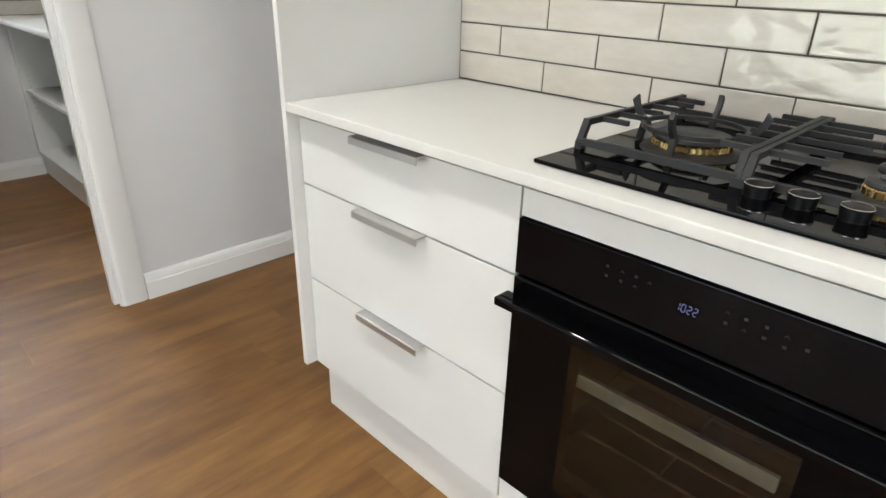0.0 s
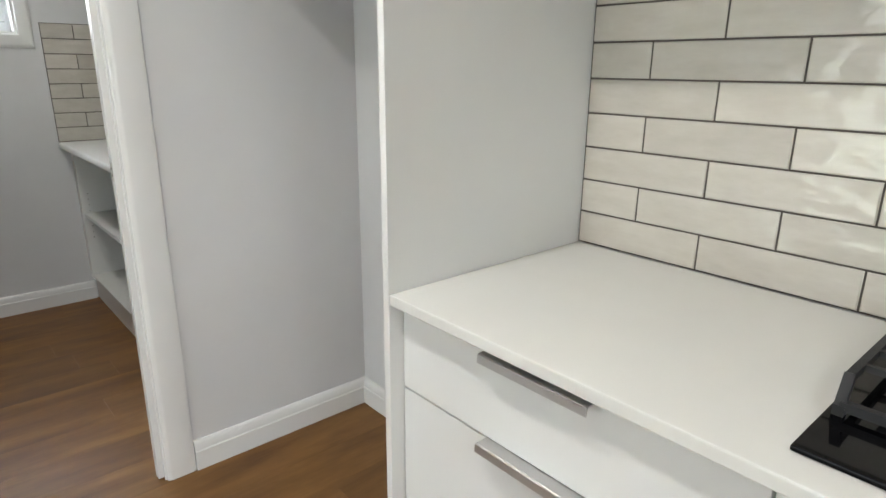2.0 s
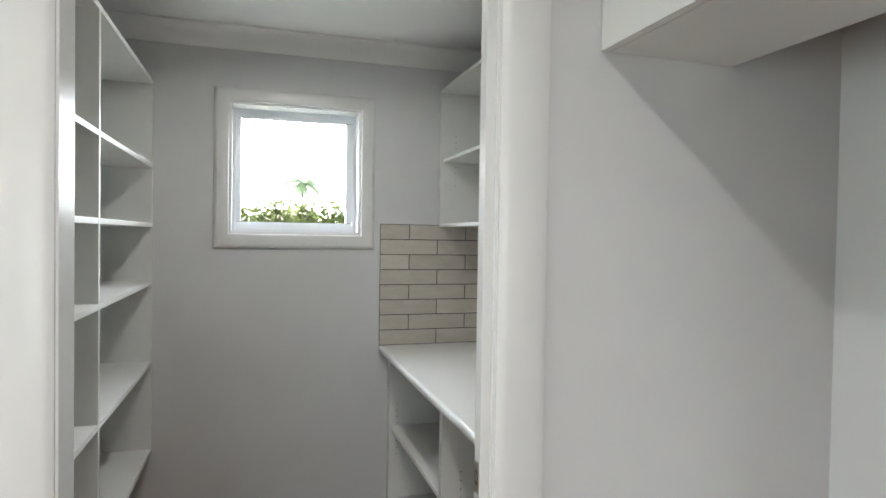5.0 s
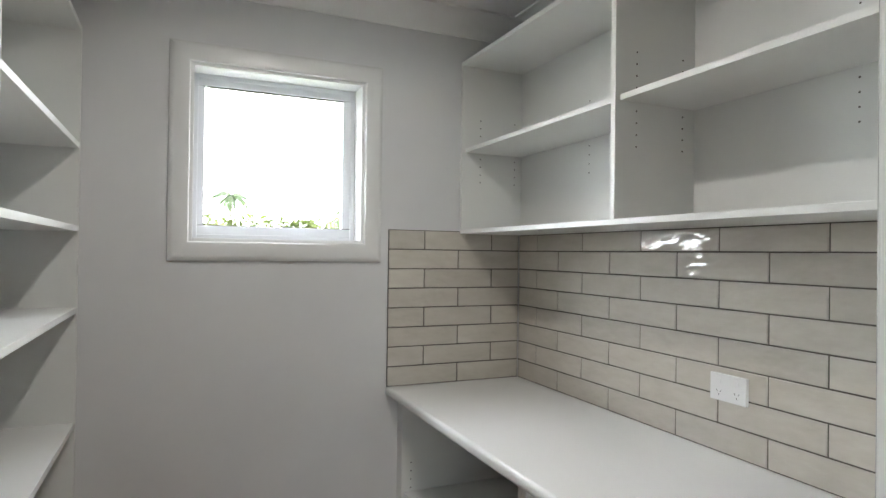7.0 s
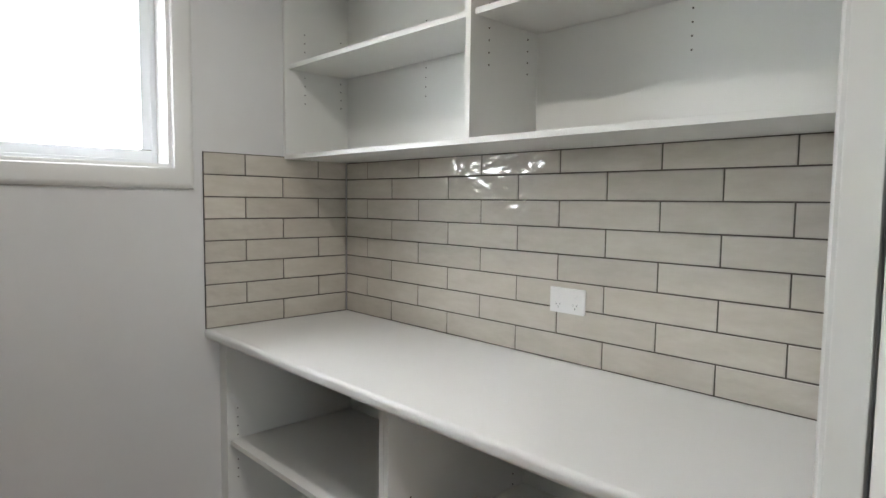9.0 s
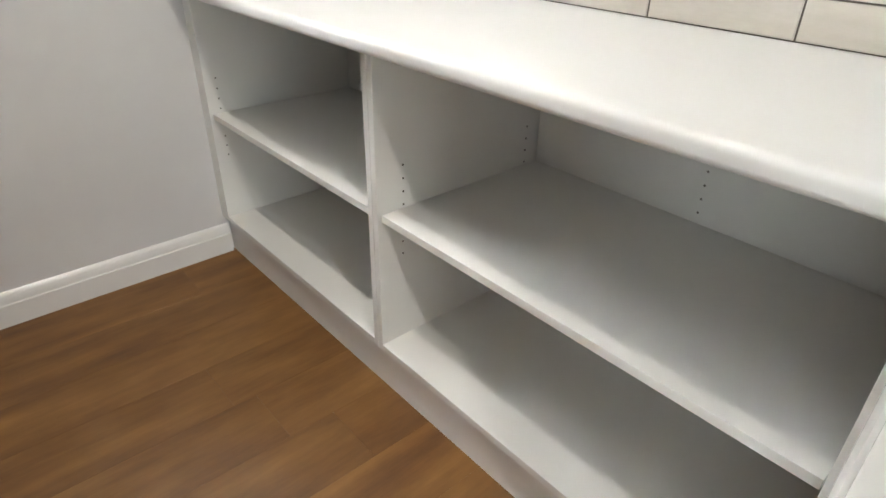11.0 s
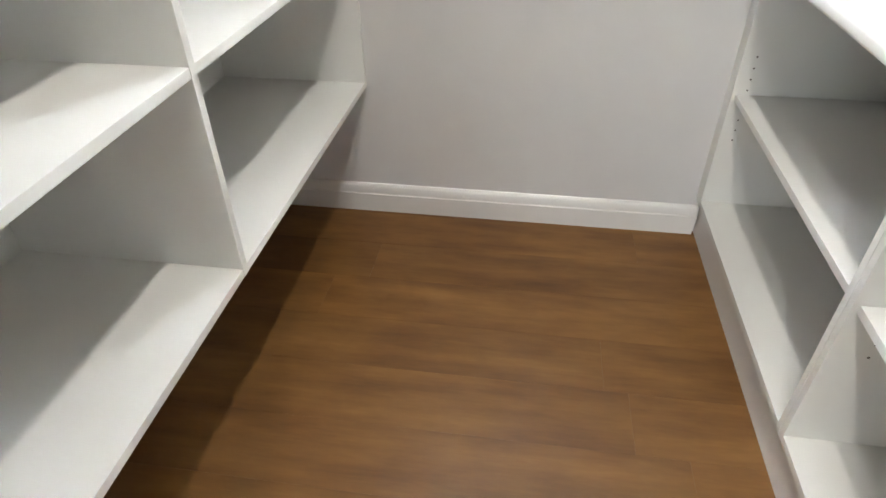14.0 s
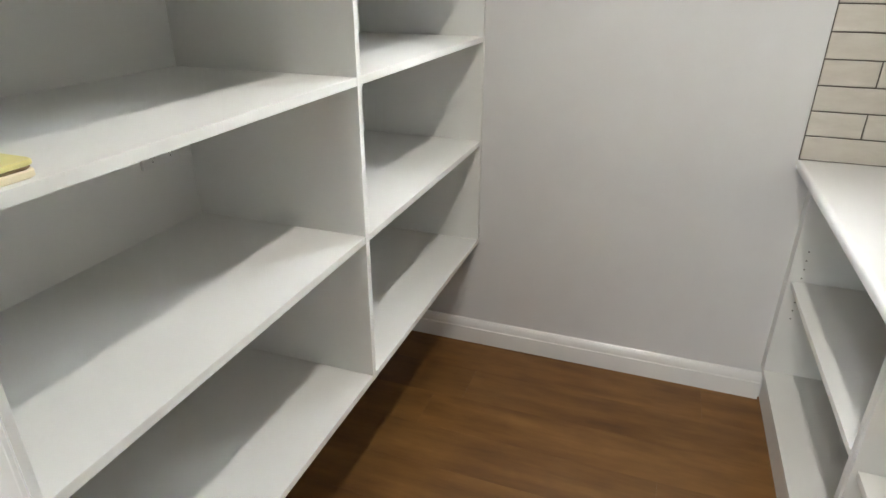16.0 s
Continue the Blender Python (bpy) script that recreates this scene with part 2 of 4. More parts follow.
def lathe(bm, cx, cy, prof, seg=40, notch=0, caps=True):
    """Turned about a vertical axis; prof: (radius, z) from the bottom outside to the top middle."""
    rings = []
    for r, z in prof:
        rings.append([bm.verts.new((cx + r * (1 - (0.03 if notch and k % 2 else 0)) * math.cos(k * math.tau / seg), cy + r * (1 - (0.03 if notch and k % 2 else 0)) * math.sin(k * math.tau / seg), z)) for k in range(seg)])
    for r0, r1 in zip(rings, rings[1:]):
        for k in range(seg):
            bm.faces.new((r0[k], r0[(k + 1) % seg], r1[(k + 1) % seg], r1[k]))
    if caps:
        bm.faces.new(rings[0][::-1])
        bm.faces.new(rings[-1])


def sweep(bm, profile, p, q, inward):
    """A profile (out, up) drawn from p to q along a wall; out points along inward."""
    p, q, w = Vector(p), Vector(q), Vector(inward)
    r0 = [bm.verts.new(p + w * o + Vector((0, 0, u))) for o, u in profile]
    r1 = [bm.verts.new(q + w * o + Vector((0, 0, u))) for o, u in profile]
    k = len(profile)
    for i in range(k):
        bm.faces.new((r0[i], r0[(i + 1) % k], r1[(i + 1) % k], r1[i]))
    bm.faces.new(r0[::-1])
    bm.faces.new(r1)


def mesh_ob(name, bm, material, smooth=False):
    bmesh.ops.recalc_face_normals(bm, faces=bm.faces[:])
    xs = [v.co for v in bm.verts]
    lo = Vector([min(v[i] for v in xs) for i in range(3)])
    hi = Vector([max(v[i] for v in xs) for i in range(3)])
    c = (lo + hi) / 2
    bmesh.ops.translate(bm, verts=bm.verts[:], vec=-c)
    me = bpy.data.meshes.new(name)
    bm.to_mesh(me)
    bm.free()
    me.materials.append(material)
    if smooth:
        for p in me.polygons:
            p.use_smooth = True
        me.set_sharp_from_angle(angle=radians(35))
    ob = new(name, me)
    ob.location = c
    PLACE[ob.name] = c
    return ob


def part(name, bm, material, parent, label="", smooth=False):
    ob = mesh_ob(name, bm, material, smooth)
    ob.parent = parent
    ob.matrix_parent_inverse = Matrix.Translation(-PLACE[parent.name])
    return tagged(ob, label)


def thing(name, at, label, category, group="", kind=""):
    ob = new(name)
    ob.location = at
    ob.empty_display_size = 0.1
    PLACE[ob.name] = Vector(at)
    return tagged(ob, label, category, group, kind)


def structure(name, bm, material, label="", smooth=False):
    return tagged(mesh_ob(name, bm, material, smooth), label, kind="structure")


# ---- large structure ----
KX0, KY0 = -2.6, -1.6                # kitchen west and south walls
XT = 2.410                           # pantry tile face
XK = 2.415                           # kitchen tile face
YW = 7.408                           # window wall
YD0, YD1 = 5.417, 5.498              # wall between kitchen and pantry
XP0 = 0.31                           # pantry west wall
JL, JR = 0.966, 1.648                # door opening
DOOR_H = 2.04

structure("wall_east", boxes((XK + 0.009, 2.56, KY0, 4.414, 0, CEIL), (2.444, 2.56, 4.414, YD0 + 0.02, 0, CEIL), (XT + 0.009, 2.56, YD0 + 0.02, YW + 0.14, 0, CEIL)), M_WALL, "pale grey painted plaster wall")
WX0, WX1, WZ0, WZ1 = 1.108, 1.730, 1.462, 2.082
structure("wall_north", boxes((XP0 - 0.1, WX0, YW, YW + 0.14, 0, CEIL), (WX1, XT + 0.009, YW, YW + 0.14, 0, CEIL), (WX0, WX1, YW, YW + 0.14, 0, WZ0), (WX0, WX1, YW, YW + 0.14, WZ1, CEIL)), M_WALL, "pale grey painted plaster wall round the pantry window")
structure("wall_pantry_west", boxes((XP0 - 0.1, XP0, YD1, YW, 0, CEIL)), M_WALL, "pale grey painted plaster wall")
structure("wall_door", boxes((KX0, JL - 0.016, YD0, YD1, 0, CEIL), (JL - 0.016, JR + 0.018, YD0, YD1, DOOR_H, CEIL), (JR + 0.018, 2.444, YD0, YD0 + 0.007, 0, DOOR_H), (JR + 0.018, XT + 0.009, YD1 - 0.034, YD1, 0, DOOR_H), (JR + 0.018, 2.41, YD0, YD1, DOOR_H, CEIL)), M_WALL, "pale grey painted plaster wall with the pantry doorway")
SX0_, SX1_ = -1.8, 0.8
structure("wall_west", boxes((KX0 - 0.12, KX0, KY0, 2.9, 0, CEIL), (KX0 - 0.12, KX0, 5.3, YD1, 0, CEIL), (KX0 - 0.12, KX0, 2.9, 5.3, 2.1, CEIL)), M_WALL, "pale grey painted plaster wall")
structure("wall_south", boxes((KX0 - 0.12, SX0_, KY0 - 0.12, KY0, 0, CEIL), (SX1_, 2.56, KY0 - 0.12, KY0, 0, CEIL), (SX0_, SX1_, KY0 - 0.12, KY0, 2.1, CEIL)), M_WALL, "pale grey painted plaster wall")
structure("ceiling", boxes((KX0 - 0.12, 2.56, KY0 - 0.1, YW + 0.14, CEIL, CEIL + 0.08)), M_CEIL, "flat white painted plasterboard ceiling")

COVE = [(0.0, -0.09), (0.0, 0.0), (0.09, 0.0), (0.09, -0.008)] + [(0.082 - 0.074 * math.sin(a), -0.082 + 0.074 * math.cos(a)) for a in [radians(k * 10) for k in range(0, 10)]] + [(0.008, -0.09)]
cove = bmesh.new()
sweep(cove, COVE, (XP0, YW, CEIL), (XT + 0.009, YW, CEIL), (0, -1, 0))
structure("cornice", cove, M_CEIL, "white plaster cove cornice", smooth=True)
for p, q, w in (((XT + 0.009, YD1, CEIL), (XT + 0.009, YW - 0.09, CEIL), (-1, 0, 0)), ((XP0, YD1, CEIL), (XP0, YW - 0.09, CEIL), (1, 0, 0)), ((XP0 + 0.09, YD1, CEIL), (XT - 0.081, YD1, CEIL), (0, 1, 0)), ((KX0, YD0, CEIL), (1.84, YD0, CEIL), (0, -1, 0))):
    bm = bmesh.new()
    sweep(bm, COVE, p, q, w)
    structure("cornice", bm, M_CEIL, "white plaster cove cornice", smooth=True)

SKIRT = [(0, 0), (0.019, 0), (0.019, 0.069), (0.0155, 0.073), (0.014, 0.095), (0.009, 0.103), (0.004, 0.107), (0, 0.107)]
for p, q, w in (((XP0, YW, 0), (1.888, YW, 0), (0, -1, 0)), ((1.748, YD0, 0), (2.444, YD0, 0), (0, -1, 0)), ((2.444, 4.43, 0), (2.444, YD0 - 0.016, 0), (-1, 0, 0)), ((XP0, YD1 + 0.02, 0), (XP0, YW - 0.016, 0), (1, 0, 0)), ((KX0, YD0, 0), (0.892, YD0, 0), (0, -1, 0))):
    bm = bmesh.new()
    sweep(bm, SKIRT, p, q, w)
    structure("baseboard", bm, M_TRIM, "white gloss skirting board with a stepped top", smooth=True)

# doorway lining, architraves, pocket door
ARCH = [(0, 0), (0.074, 0), (0.074, 0.010), (0.064, 0.014), (0.014, 0.014), (0.006, 0.012), (0, 0.006)]


def architrave(x_in, way, y, out, width, name="door_trim"):
    """Upright architrave; way: +1 or -1 away from the opening, out: +1 or -1 away from the wall."""
    bm = bmesh.new()
    k = width / 0.074
    r0, r1 = [], []
    for a, o in ARCH:
        r0.append(bm.verts.new((x_in + way * a * k, y + out * o * (0.8 if out > 0 else 1), 0)))
        r1.append(bm.verts.new((x_in + way * a * k, y + out * o * (0.8 if out > 0 else 1), DOOR_H + 0.005)))
    c = len(ARCH)
    for i in range(c):
        bm.faces.new((r0[i], r0[(i + 1) % c], r1[(i + 1) % c], r1[i]))
    bm.faces.new(r0[::-1])
    bm.faces.new(r1)
    return structure(name, bm, M_TRIM, "white gloss timber door architrave", smooth=True)


architrave(JL - 0.004, -1, YD0, -1, 0.071)
architrave(JR + 0.006, 1, YD0, -1, 0.092)
architrave(JL - 0.004, -1, YD1, 1, 0.071)
architrave(JR + 0.006, 1, YD1, 1, 0.080)
structure("door_trim", boxes((JL - 0.075, JR + 0.098, YD0 - 0.014, YD0, DOOR_H + 0.005, DOOR_H + 0.085), bevel=0.004), M_TRIM, "white gloss timber door architrave")
structure("door_trim", boxes((JL - 0.075, JR + 0.086, YD1, YD1 + 0.0112, DOOR_H + 0.005, DOOR_H + 0.085), bevel=0.004), M_TRIM, "white gloss timber door architrave")
structure("door_jamb", boxes((JL - 0.016, JL, YD0, YD1, 0, DOOR_H), bevel=0.002), M_TRIM, "white gloss door jamb")
structure("door_jamb", boxes((JR, JR + 0.018, YD0, YD0 + 0.0075, 0, DOOR_H), bevel=0.001), M_TRIM, "white gloss door jamb")
structure("door_jamb", boxes((JR, JR + 0.018, YD1 - 0.034, YD1, 0, DOOR_H), bevel=0.002), M_TRIM, "white gloss door jamb")
structure("door_jamb", boxes((JL, JR, YD0, YD1, DOOR_H - 0.016, DOOR_H), bevel=0.002), M_TRIM, "white gloss door head")
door = thing("sliding_door", (2.03, YD0 + 0.036, 0.005), "white sliding door pushed back into its wall pocket", "door")
DX, DY = JR - 0.017, YD0 + 0.024
part("door_leaf", boxes((DX, 2.39, YD0 + 0.009, YD0 + 0.039, 0.008, DOOR_H - 0.02), bevel=0.0015), M_TRIM, door)
latch = part("edge_pull", boxes((DX - 0.0012, DX + 0.003, DY - 0.0105, DY + 0.0105, 0.999, 1.055), bevel=0.0006), M_NICKEL, door, "satin nickel edge pull plate")


def stud(x, y, z, ry, rz, depth, sides=20):
    """Rounded button on the door's edge, facing -x."""
    bm = bmesh.new()
    rings = []
    for k, d in ((1.0, 0.0), (1.0, 0.6), (0.86, 0.92), (0.5, 1.0)):
        rings.append([bm.verts.new((x - depth * d, y + k * ry * math.copysign(abs(math.cos(a)) ** 0.6, math.cos(a)), z + k * rz * math.copysign(abs(math.sin(a)) ** 0.6, math.sin(a)))) for a in [j * math.tau / sides for j in range(sides)]])
    for r0, r1 in zip(rings, rings[1:]):
        for j in range(sides):
            bm.faces.new((r0[j], r0[(j + 1) % sides], r1[(j + 1) % sides], r1[j]))
    bm.faces.new(rings[0][::-1])
    bm.faces.new(rings[-1])
    return bm


# No recess is cut: a black disc under the button paints its shade.
part("pull_recess", stud(DX - 0.0010, DY, 1.027, 0.0075, 0.0125, 0.0006), M_HOLE_SHADE, latch, "raised black disc painted as the shade in the pull recess")
part("pull_button", stud(DX - 0.0014, DY, 1.027, 0.0066, 0.0112, 0.0022), M_CHROME, latch, "bright sprung button", smooth=True)
for z in (1.006, 1.048):
    part("screw", stud(DX - 0.0010, DY, z, 0.0022, 0.0022, 0.0008, 12), M_STEEL, latch)

# ---- pantry window ----
win = thing("window_1", (1.42, YW, WZ0), "white aluminium awning window in a white timber architrave", "window", kind="structure")
AW = 0.066
TRIM = [(0.002, 0.0), (0.002, 0.012), (0.005, 0.0155), (0.012, 0.0165), (0.050, 0.0165), (0.062, 0.0145), (0.0685, 0.009), (0.070, 0.0)]


def mitred(corner_a, corner_b, out_a, out_b):
    """A length of architrave between two mitred corners; out_a and out_b point outward and along at each end."""
    bm = bmesh.new()
    rings = []
    for (cx, cz), (ox, oz) in ((corner_a, out_a), (corner_b, out_b)):
        rings.append([bm.verts.new((cx + ox * (a - 0.002), YW - d, cz + oz * (a - 0.002))) for a, d in TRIM])
    c = len(TRIM)
    for i in range(c):
        bm.faces.new((rings[0][i], rings[0][(i + 1) % c], rings[1][(i + 1) % c], rings[1][i]))
    bm.faces.new(rings[0][::-1])
    bm.faces.new(rings[1])
    return bm


CORNERS = [((WX0 + 0.002, WZ0 + 0.002), (-1, -1)), ((WX1 - 0.002, WZ0 + 0.002), (1, -1)), ((WX1 - 0.002, WZ1 - 0.002), (1, 1)), ((WX0 + 0.002, WZ1 - 0.002), (-1, 1))]
for (ca_, oa_), (cb_, ob_) in zip(CORNERS, CORNERS[1:] + CORNERS[:1]):
    part("architrave", mitred(ca_, cb_, oa_, ob_), M_TRIM, win, smooth=True)
for d in ((WX0, WX0 + 0.014, YW, YW + 0.139, WZ0, WZ1), (WX1 - 0.014, WX1, YW, YW + 0.139, WZ0, WZ1), (WX0 + 0.014, WX1 - 0.014, YW, YW + 0.139, WZ1 - 0.012, WZ1), (WX0 + 0.014, WX1 - 0.014, YW, YW + 0.139, WZ0, WZ0 + 0.014)):
    part("reveal", boxes(d, bevel=0.001), M_TRIM, win)
fx0, fx1, fz0, fz1 = WX0 + 0.014, WX1 - 0.014, WZ0 + 0.014, WZ1 - 0.012
for d in ((fx0, fx0 + 0.016, YW + 0.10, YW + 0.139, fz0, fz1), (fx1 - 0.016, fx1, YW + 0.10, YW + 0.139, fz0, fz1), (fx0 + 0.016, fx1 - 0.016, YW + 0.10, YW + 0.139, fz1 - 0.016, fz1), (fx0 + 0.016, fx1 - 0.016, YW + 0.10, YW + 0.139, fz0, fz0 + 0.016)):
    part("window_frame", boxes(d, bevel=0.0015), M_ALU, win)
sx0, sx1, sz0, sz1 = fx0 + 0.008, fx1 - 0.008, fz0 + 0.004, fz1 - 0.006
SY0, SY1 = YW + 0.102, YW + 0.134
for d in ((sx0, sx0 + 0.03, SY0, SY1, sz0 + 0.045, sz1 - 0.036), (sx1 - 0.040, sx1, SY0, SY1, sz0 + 0.045, sz1 - 0.036), (sx0, sx1, SY0, SY1, sz1 - 0.034, sz1), (sx0, sx1, SY0, SY1, sz0, sz0 + 0.043)):
    part("sash_rail", boxes(d, bevel=0.002), M_ALU, win)
for d in ((sx0 + 0.004, sx1 - 0.004, SY0 + 0.006, SY1, sz1 - 0.036, sz1 - 0.034), (sx0 + 0.004, sx1 - 0.004, SY0 + 0.006, SY1, sz0 + 0.043, sz0 + 0.045)):
    part("seal", boxes(d), M_RUBBER, win)
# Corner gaps are not modelled: solid black blocks take the place of their shade.
for xq in (sx0 - 0.003, sx1 - 0.001):
    for zq in (sz0 + 0.012, sz1 - 0.034):
        part("corner_gap_shade", boxes((xq - 0.001, xq + 0.006, SY0 - 0.001, SY0 + 0.01, zq, zq + 0.028)), M_RUBBER, win, "black block standing for the shade in the sash corner gap")
pane = part("pane", boxes((sx0 + 0.028, sx1 - 0.038, SY0 + 0.014, SY0 + 0.018, sz0 + 0.04, sz1 - 0.032)), M_GLASS, win)
pane.visible_shadow = False
# South glazed door is assumed: out of view, there to account for the daylight.
wd = thing("window_2", (-0.5, KY0 - 0.06, 0), "unseen wide glazed sliding door added for daylight, white aluminium frame", "window", kind="structure")
for x0, x1, z0, z1 in ((SX0_, SX0_ + 0.06, 0, 2.1), (SX1_ - 0.06, SX1_, 0, 2.1), (-0.53, -0.47, 0.06, 2.04), (SX0_ + 0.06, SX1_ - 0.06, 0, 0.06), (SX0_ + 0.06, SX1_ - 0.06, 2.04, 2.1)):
    part("window_frame", boxes((x0, x1, KY0 - 0.1, KY0 - 0.03, z0, z1), bevel=0.003), M_ALU, wd)
for x0, x1 in ((SX0_ + 0.05, -0.52), (-0.48, SX1_ - 0.05)):
    p2 = part("pane", boxes((x0, x1, KY0 - 0.068, KY0 - 0.062, 0.05, 2.05)), M_GLASS, wd)
    p2.visible_shadow = False

# Unseen west opening, sized to spread the daylight lamp beside it.
wd = thing("window_3", (KX0 - 0.06, 4.1, 0), "unseen white aluminium glazed door added for west daylight, one clear pane", "window", kind="structure")
for y0, y1, z0, z1 in ((2.9, 2.95, 0, 2.1), (5.25, 5.3, 0, 2.1), (2.95, 5.25, 0, 0.05), (2.95, 5.25, 2.05, 2.1)):
    part("window_frame", boxes((KX0 - 0.1, KX0 - 0.03, y0, y1, z0, z1), bevel=0.003), M_ALU, wd)
p3 = part("pane", boxes((KX0 - 0.068, KX0 - 0.062, 2.94, 5.26, 0.04, 2.06)), M_GLASS, wd)
p3.visible_shadow = False

# ---- ceiling lamps ----


def downlight(x, y):
    d = thing("ceiling_downlight", (x, y, CEIL), "small round white recessed LED downlight", "light", "ceiling downlights")
    bm = bmesh.new()
    lathe(bm, x, y, [(0.056, CEIL), (0.056, CEIL - 0.003), (0.050, CEIL - 0.006), (0.046, CEIL - 0.004), (0.046, CEIL)])
    part("rim", bm, M_PLASTIC, d, smooth=True)
    bm = bmesh.new()
    lathe(bm, x, y, [(0.0455, CEIL - 0.0005), (0.0455, CEIL - 0.003)])
    part("lens", bm, M_LENS, d, "glowing lens")


for lx, ly in KITCHEN_LAMPS:
    downlight(lx, ly)
downlight(*PANTRY_LAMP)

# ---- kitchen ----
ZK = 0.909
YPAN0, YPAN1 = 4.403, 4.421
part_b = 0.0012

panel = tagged(mesh_ob("fridge_end_panel", boxes((1.836, 2.424, YPAN0, YPAN1, 0.172, 2.30), bevel=part_b), M_FRONT), "tall white satin end panel beside the fridge recess", "panel")
bench = tagged(mesh_ob("kitchen_benchtop", boxes((1.836, XK - 0.0005, 1.2, YPAN0 - 0.0005, ZK - 0.022, ZK), bevel=0.003), M_STONE), "white stone kitchen benchtop with a thin square edge", "benchtop")
kick = tagged(mesh_ob("kickboard", boxes((1.907, 1.923, 1.2, 4.405, 0, 0.170), (1.923, 2.42, 4.389, 4.405, 0, 0.170)), M_KICK), "plain off-white kickboard under the kitchen drawers", "kickboard")

FX = 1.869


def lip_pull(y0, y1, z, parent):
    """Edge pull over a drawer front: flat leaf on top, short lip turned down."""
    bm = bmesh.new()
    pr = [(0.0, 0.0), (0.0, 0.0022), (-0.024, 0.0022), (-0.0275, 0.0005), (-0.0285, -0.014), (-0.0268, -0.014), (-0.0255, -0.0005), (-0.023, 0.0)]
    r0 = [bm.verts.new((FX + 0.012 + (a if a == 0 else a - 0.012), y0, z + u)) for a, u in pr]
    r1 = [bm.verts.new((FX + 0.012 + (a if a == 0 else a - 0.012), y1, z + u)) for a, u in pr]
    c = len(pr)
    for i in range(c):
        bm.faces.new((r0[i], r0[(i + 1) % c], r1[(i + 1) % c], r1[i]))
    bm.faces.new(r0[::-1])
    bm.faces.new(r1)
    return part("handle", bm, M_STEEL, parent, "brushed steel lip pull")


drawers = thing("drawer_cabinet", (2.14, 4.06, 0.17), "white three-drawer base cabinet with steel lip pulls", "cabinet")
part("carcass", boxes((FX + 0.02, 2.41, 3.724, 3.740, 0.172, 0.884), (FX + 0.02, 2.41, 4.385, 4.401, 0.172, 0.884), (FX + 0.02, 2.41, 3.740, 4.385, 0.172, 0.188), (2.395, 2.41, 3.740, 4.385, 0.188, 0.884), (FX + 0.02, FX + 0.09, 3.740, 4.385, 0.868, 0.884)), M_MELA, drawers)
for z0, z1 in ((0.172, 0.440), (0.444, 0.704), (0.708, 0.872)):
    f = part("drawer_front", boxes((FX, FX + 0.018, 3.724, 4.401, z0, z1), bevel=0.0012), M_FRONT, drawers)
    lip_pull(3.956, 4.170, z1 + 0.0005, f)

# built-under oven
OY0, OY1 = 3.124, 3.720
tagged(mesh_ob("filler_panel", boxes((FX, FX + 0.018, OY0, OY1, 0.822, 0.872), bevel=0.001), M_FRONT), "narrow white filler strip above the oven", "filler")
tagged(mesh_ob("filler_panel", boxes((FX, FX + 0.018, OY0, OY1, 0.172, 0.232), bevel=0.001), M_FRONT), "narrow white filler strip below the oven", "filler")
oven = thing("built_in_oven", (2.1, 3.42, 0.236), "black glass built-in oven with a lit clock", "oven")
part("body", boxes((FX + 0.03, 2.36, OY0 + 0.02, OY0 + 0.09, 0.236, 0.81), (FX + 0.03, 2.36, OY1 - 0.09, OY1 - 0.02, 0.236, 0.81), (FX + 0.03, 2.36, OY0 + 0.09, OY1 - 0.09, 0.236, 0.33), (FX + 0.03, 2.36, OY0 + 0.09, OY1 - 0.09, 0.66, 0.81), (2.33, 2.36, OY0 + 0.09, OY1 - 0.09, 0.33, 0.66)), M_CAVITY, oven, "dark enamel body and cavity")
cp = part("control_panel", boxes((FX - 0.006, FX + 0.03, OY0, OY1, 0.716, 0.819), bevel=0.0015), M_BLACK, oven, "black glass control panel")
WY0, WY1, WZa, WZb = OY0 + 0.105, OY1 - 0.13, 0.300, 0.628


def plate_with_hole(x0, x1, y0, y1, z0, z1, a0, a1, c0, c1):
    bm = bmesh.new()
    rings = [[bm.verts.new((x, y, z)) for y, z in pts] for x in (x0, x1) for pts in (((y0, z0), (y1, z0), (y1, z1), (y0, z1)), ((a0, c0), (a1, c0), (a1, c1), (a0, c1)))]
    fo, fi_, bo, bi = rings
    for k in range(4):
        m = (k + 1) % 4
        bm.faces.new((fo[k], fo[m], fi_[m], fi_[k]))
        bm.faces.new((bo[m], bo[k], bi[k], bi[m]))
        bm.faces.new((fo[m], fo[k], bo[k], bo[m]))
        bm.faces.new((fi_[k], fi_[m], bi[m], bi[k]))
    return bm


dr = part("door", plate_with_hole(FX - 0.006, FX + 0.028, OY0, OY1, 0.236, 0.708, WY0, WY1, WZa, WZb), M_BLACK, oven, "black glass oven door")
part("door_window", boxes((FX - 0.0055, FX - 0.0015, WY0, WY1, WZa, WZb)), M_OVENGLASS, dr, "smoked glass window")
part("inner_trim", boxes((FX + 0.012, FX + 0.022, WY0 + 0.02, WY1 - 0.01, 0.538, 0.566), bevel=0.002), M_INNER, dr, "pale metal strip behind the glass")
part("top_edge", boxes((FX - 0.0075, FX + 0.001, OY0, OY1, 0.7055, 0.7085), bevel=0.001), M_KNOB, dr, "thin satin door edge")
hb = boxes((FX - 0.050, FX - 0.012, OY0 - 0.006, OY1 + 0.008, 0.664, 0.680), bevel=0.003)
box(hb, FX - 0.014, FX - 0.004, OY0 + 0.03, OY0 + 0.07, 0.665, 0.679)
box(hb, FX - 0.014, FX - 0.004, OY1 - 0.07, OY1 - 0.03, 0.665, 0.679)
part("handle", hb, M_BLACK, dr, "flat black bar handle")
rk = bmesh.new()
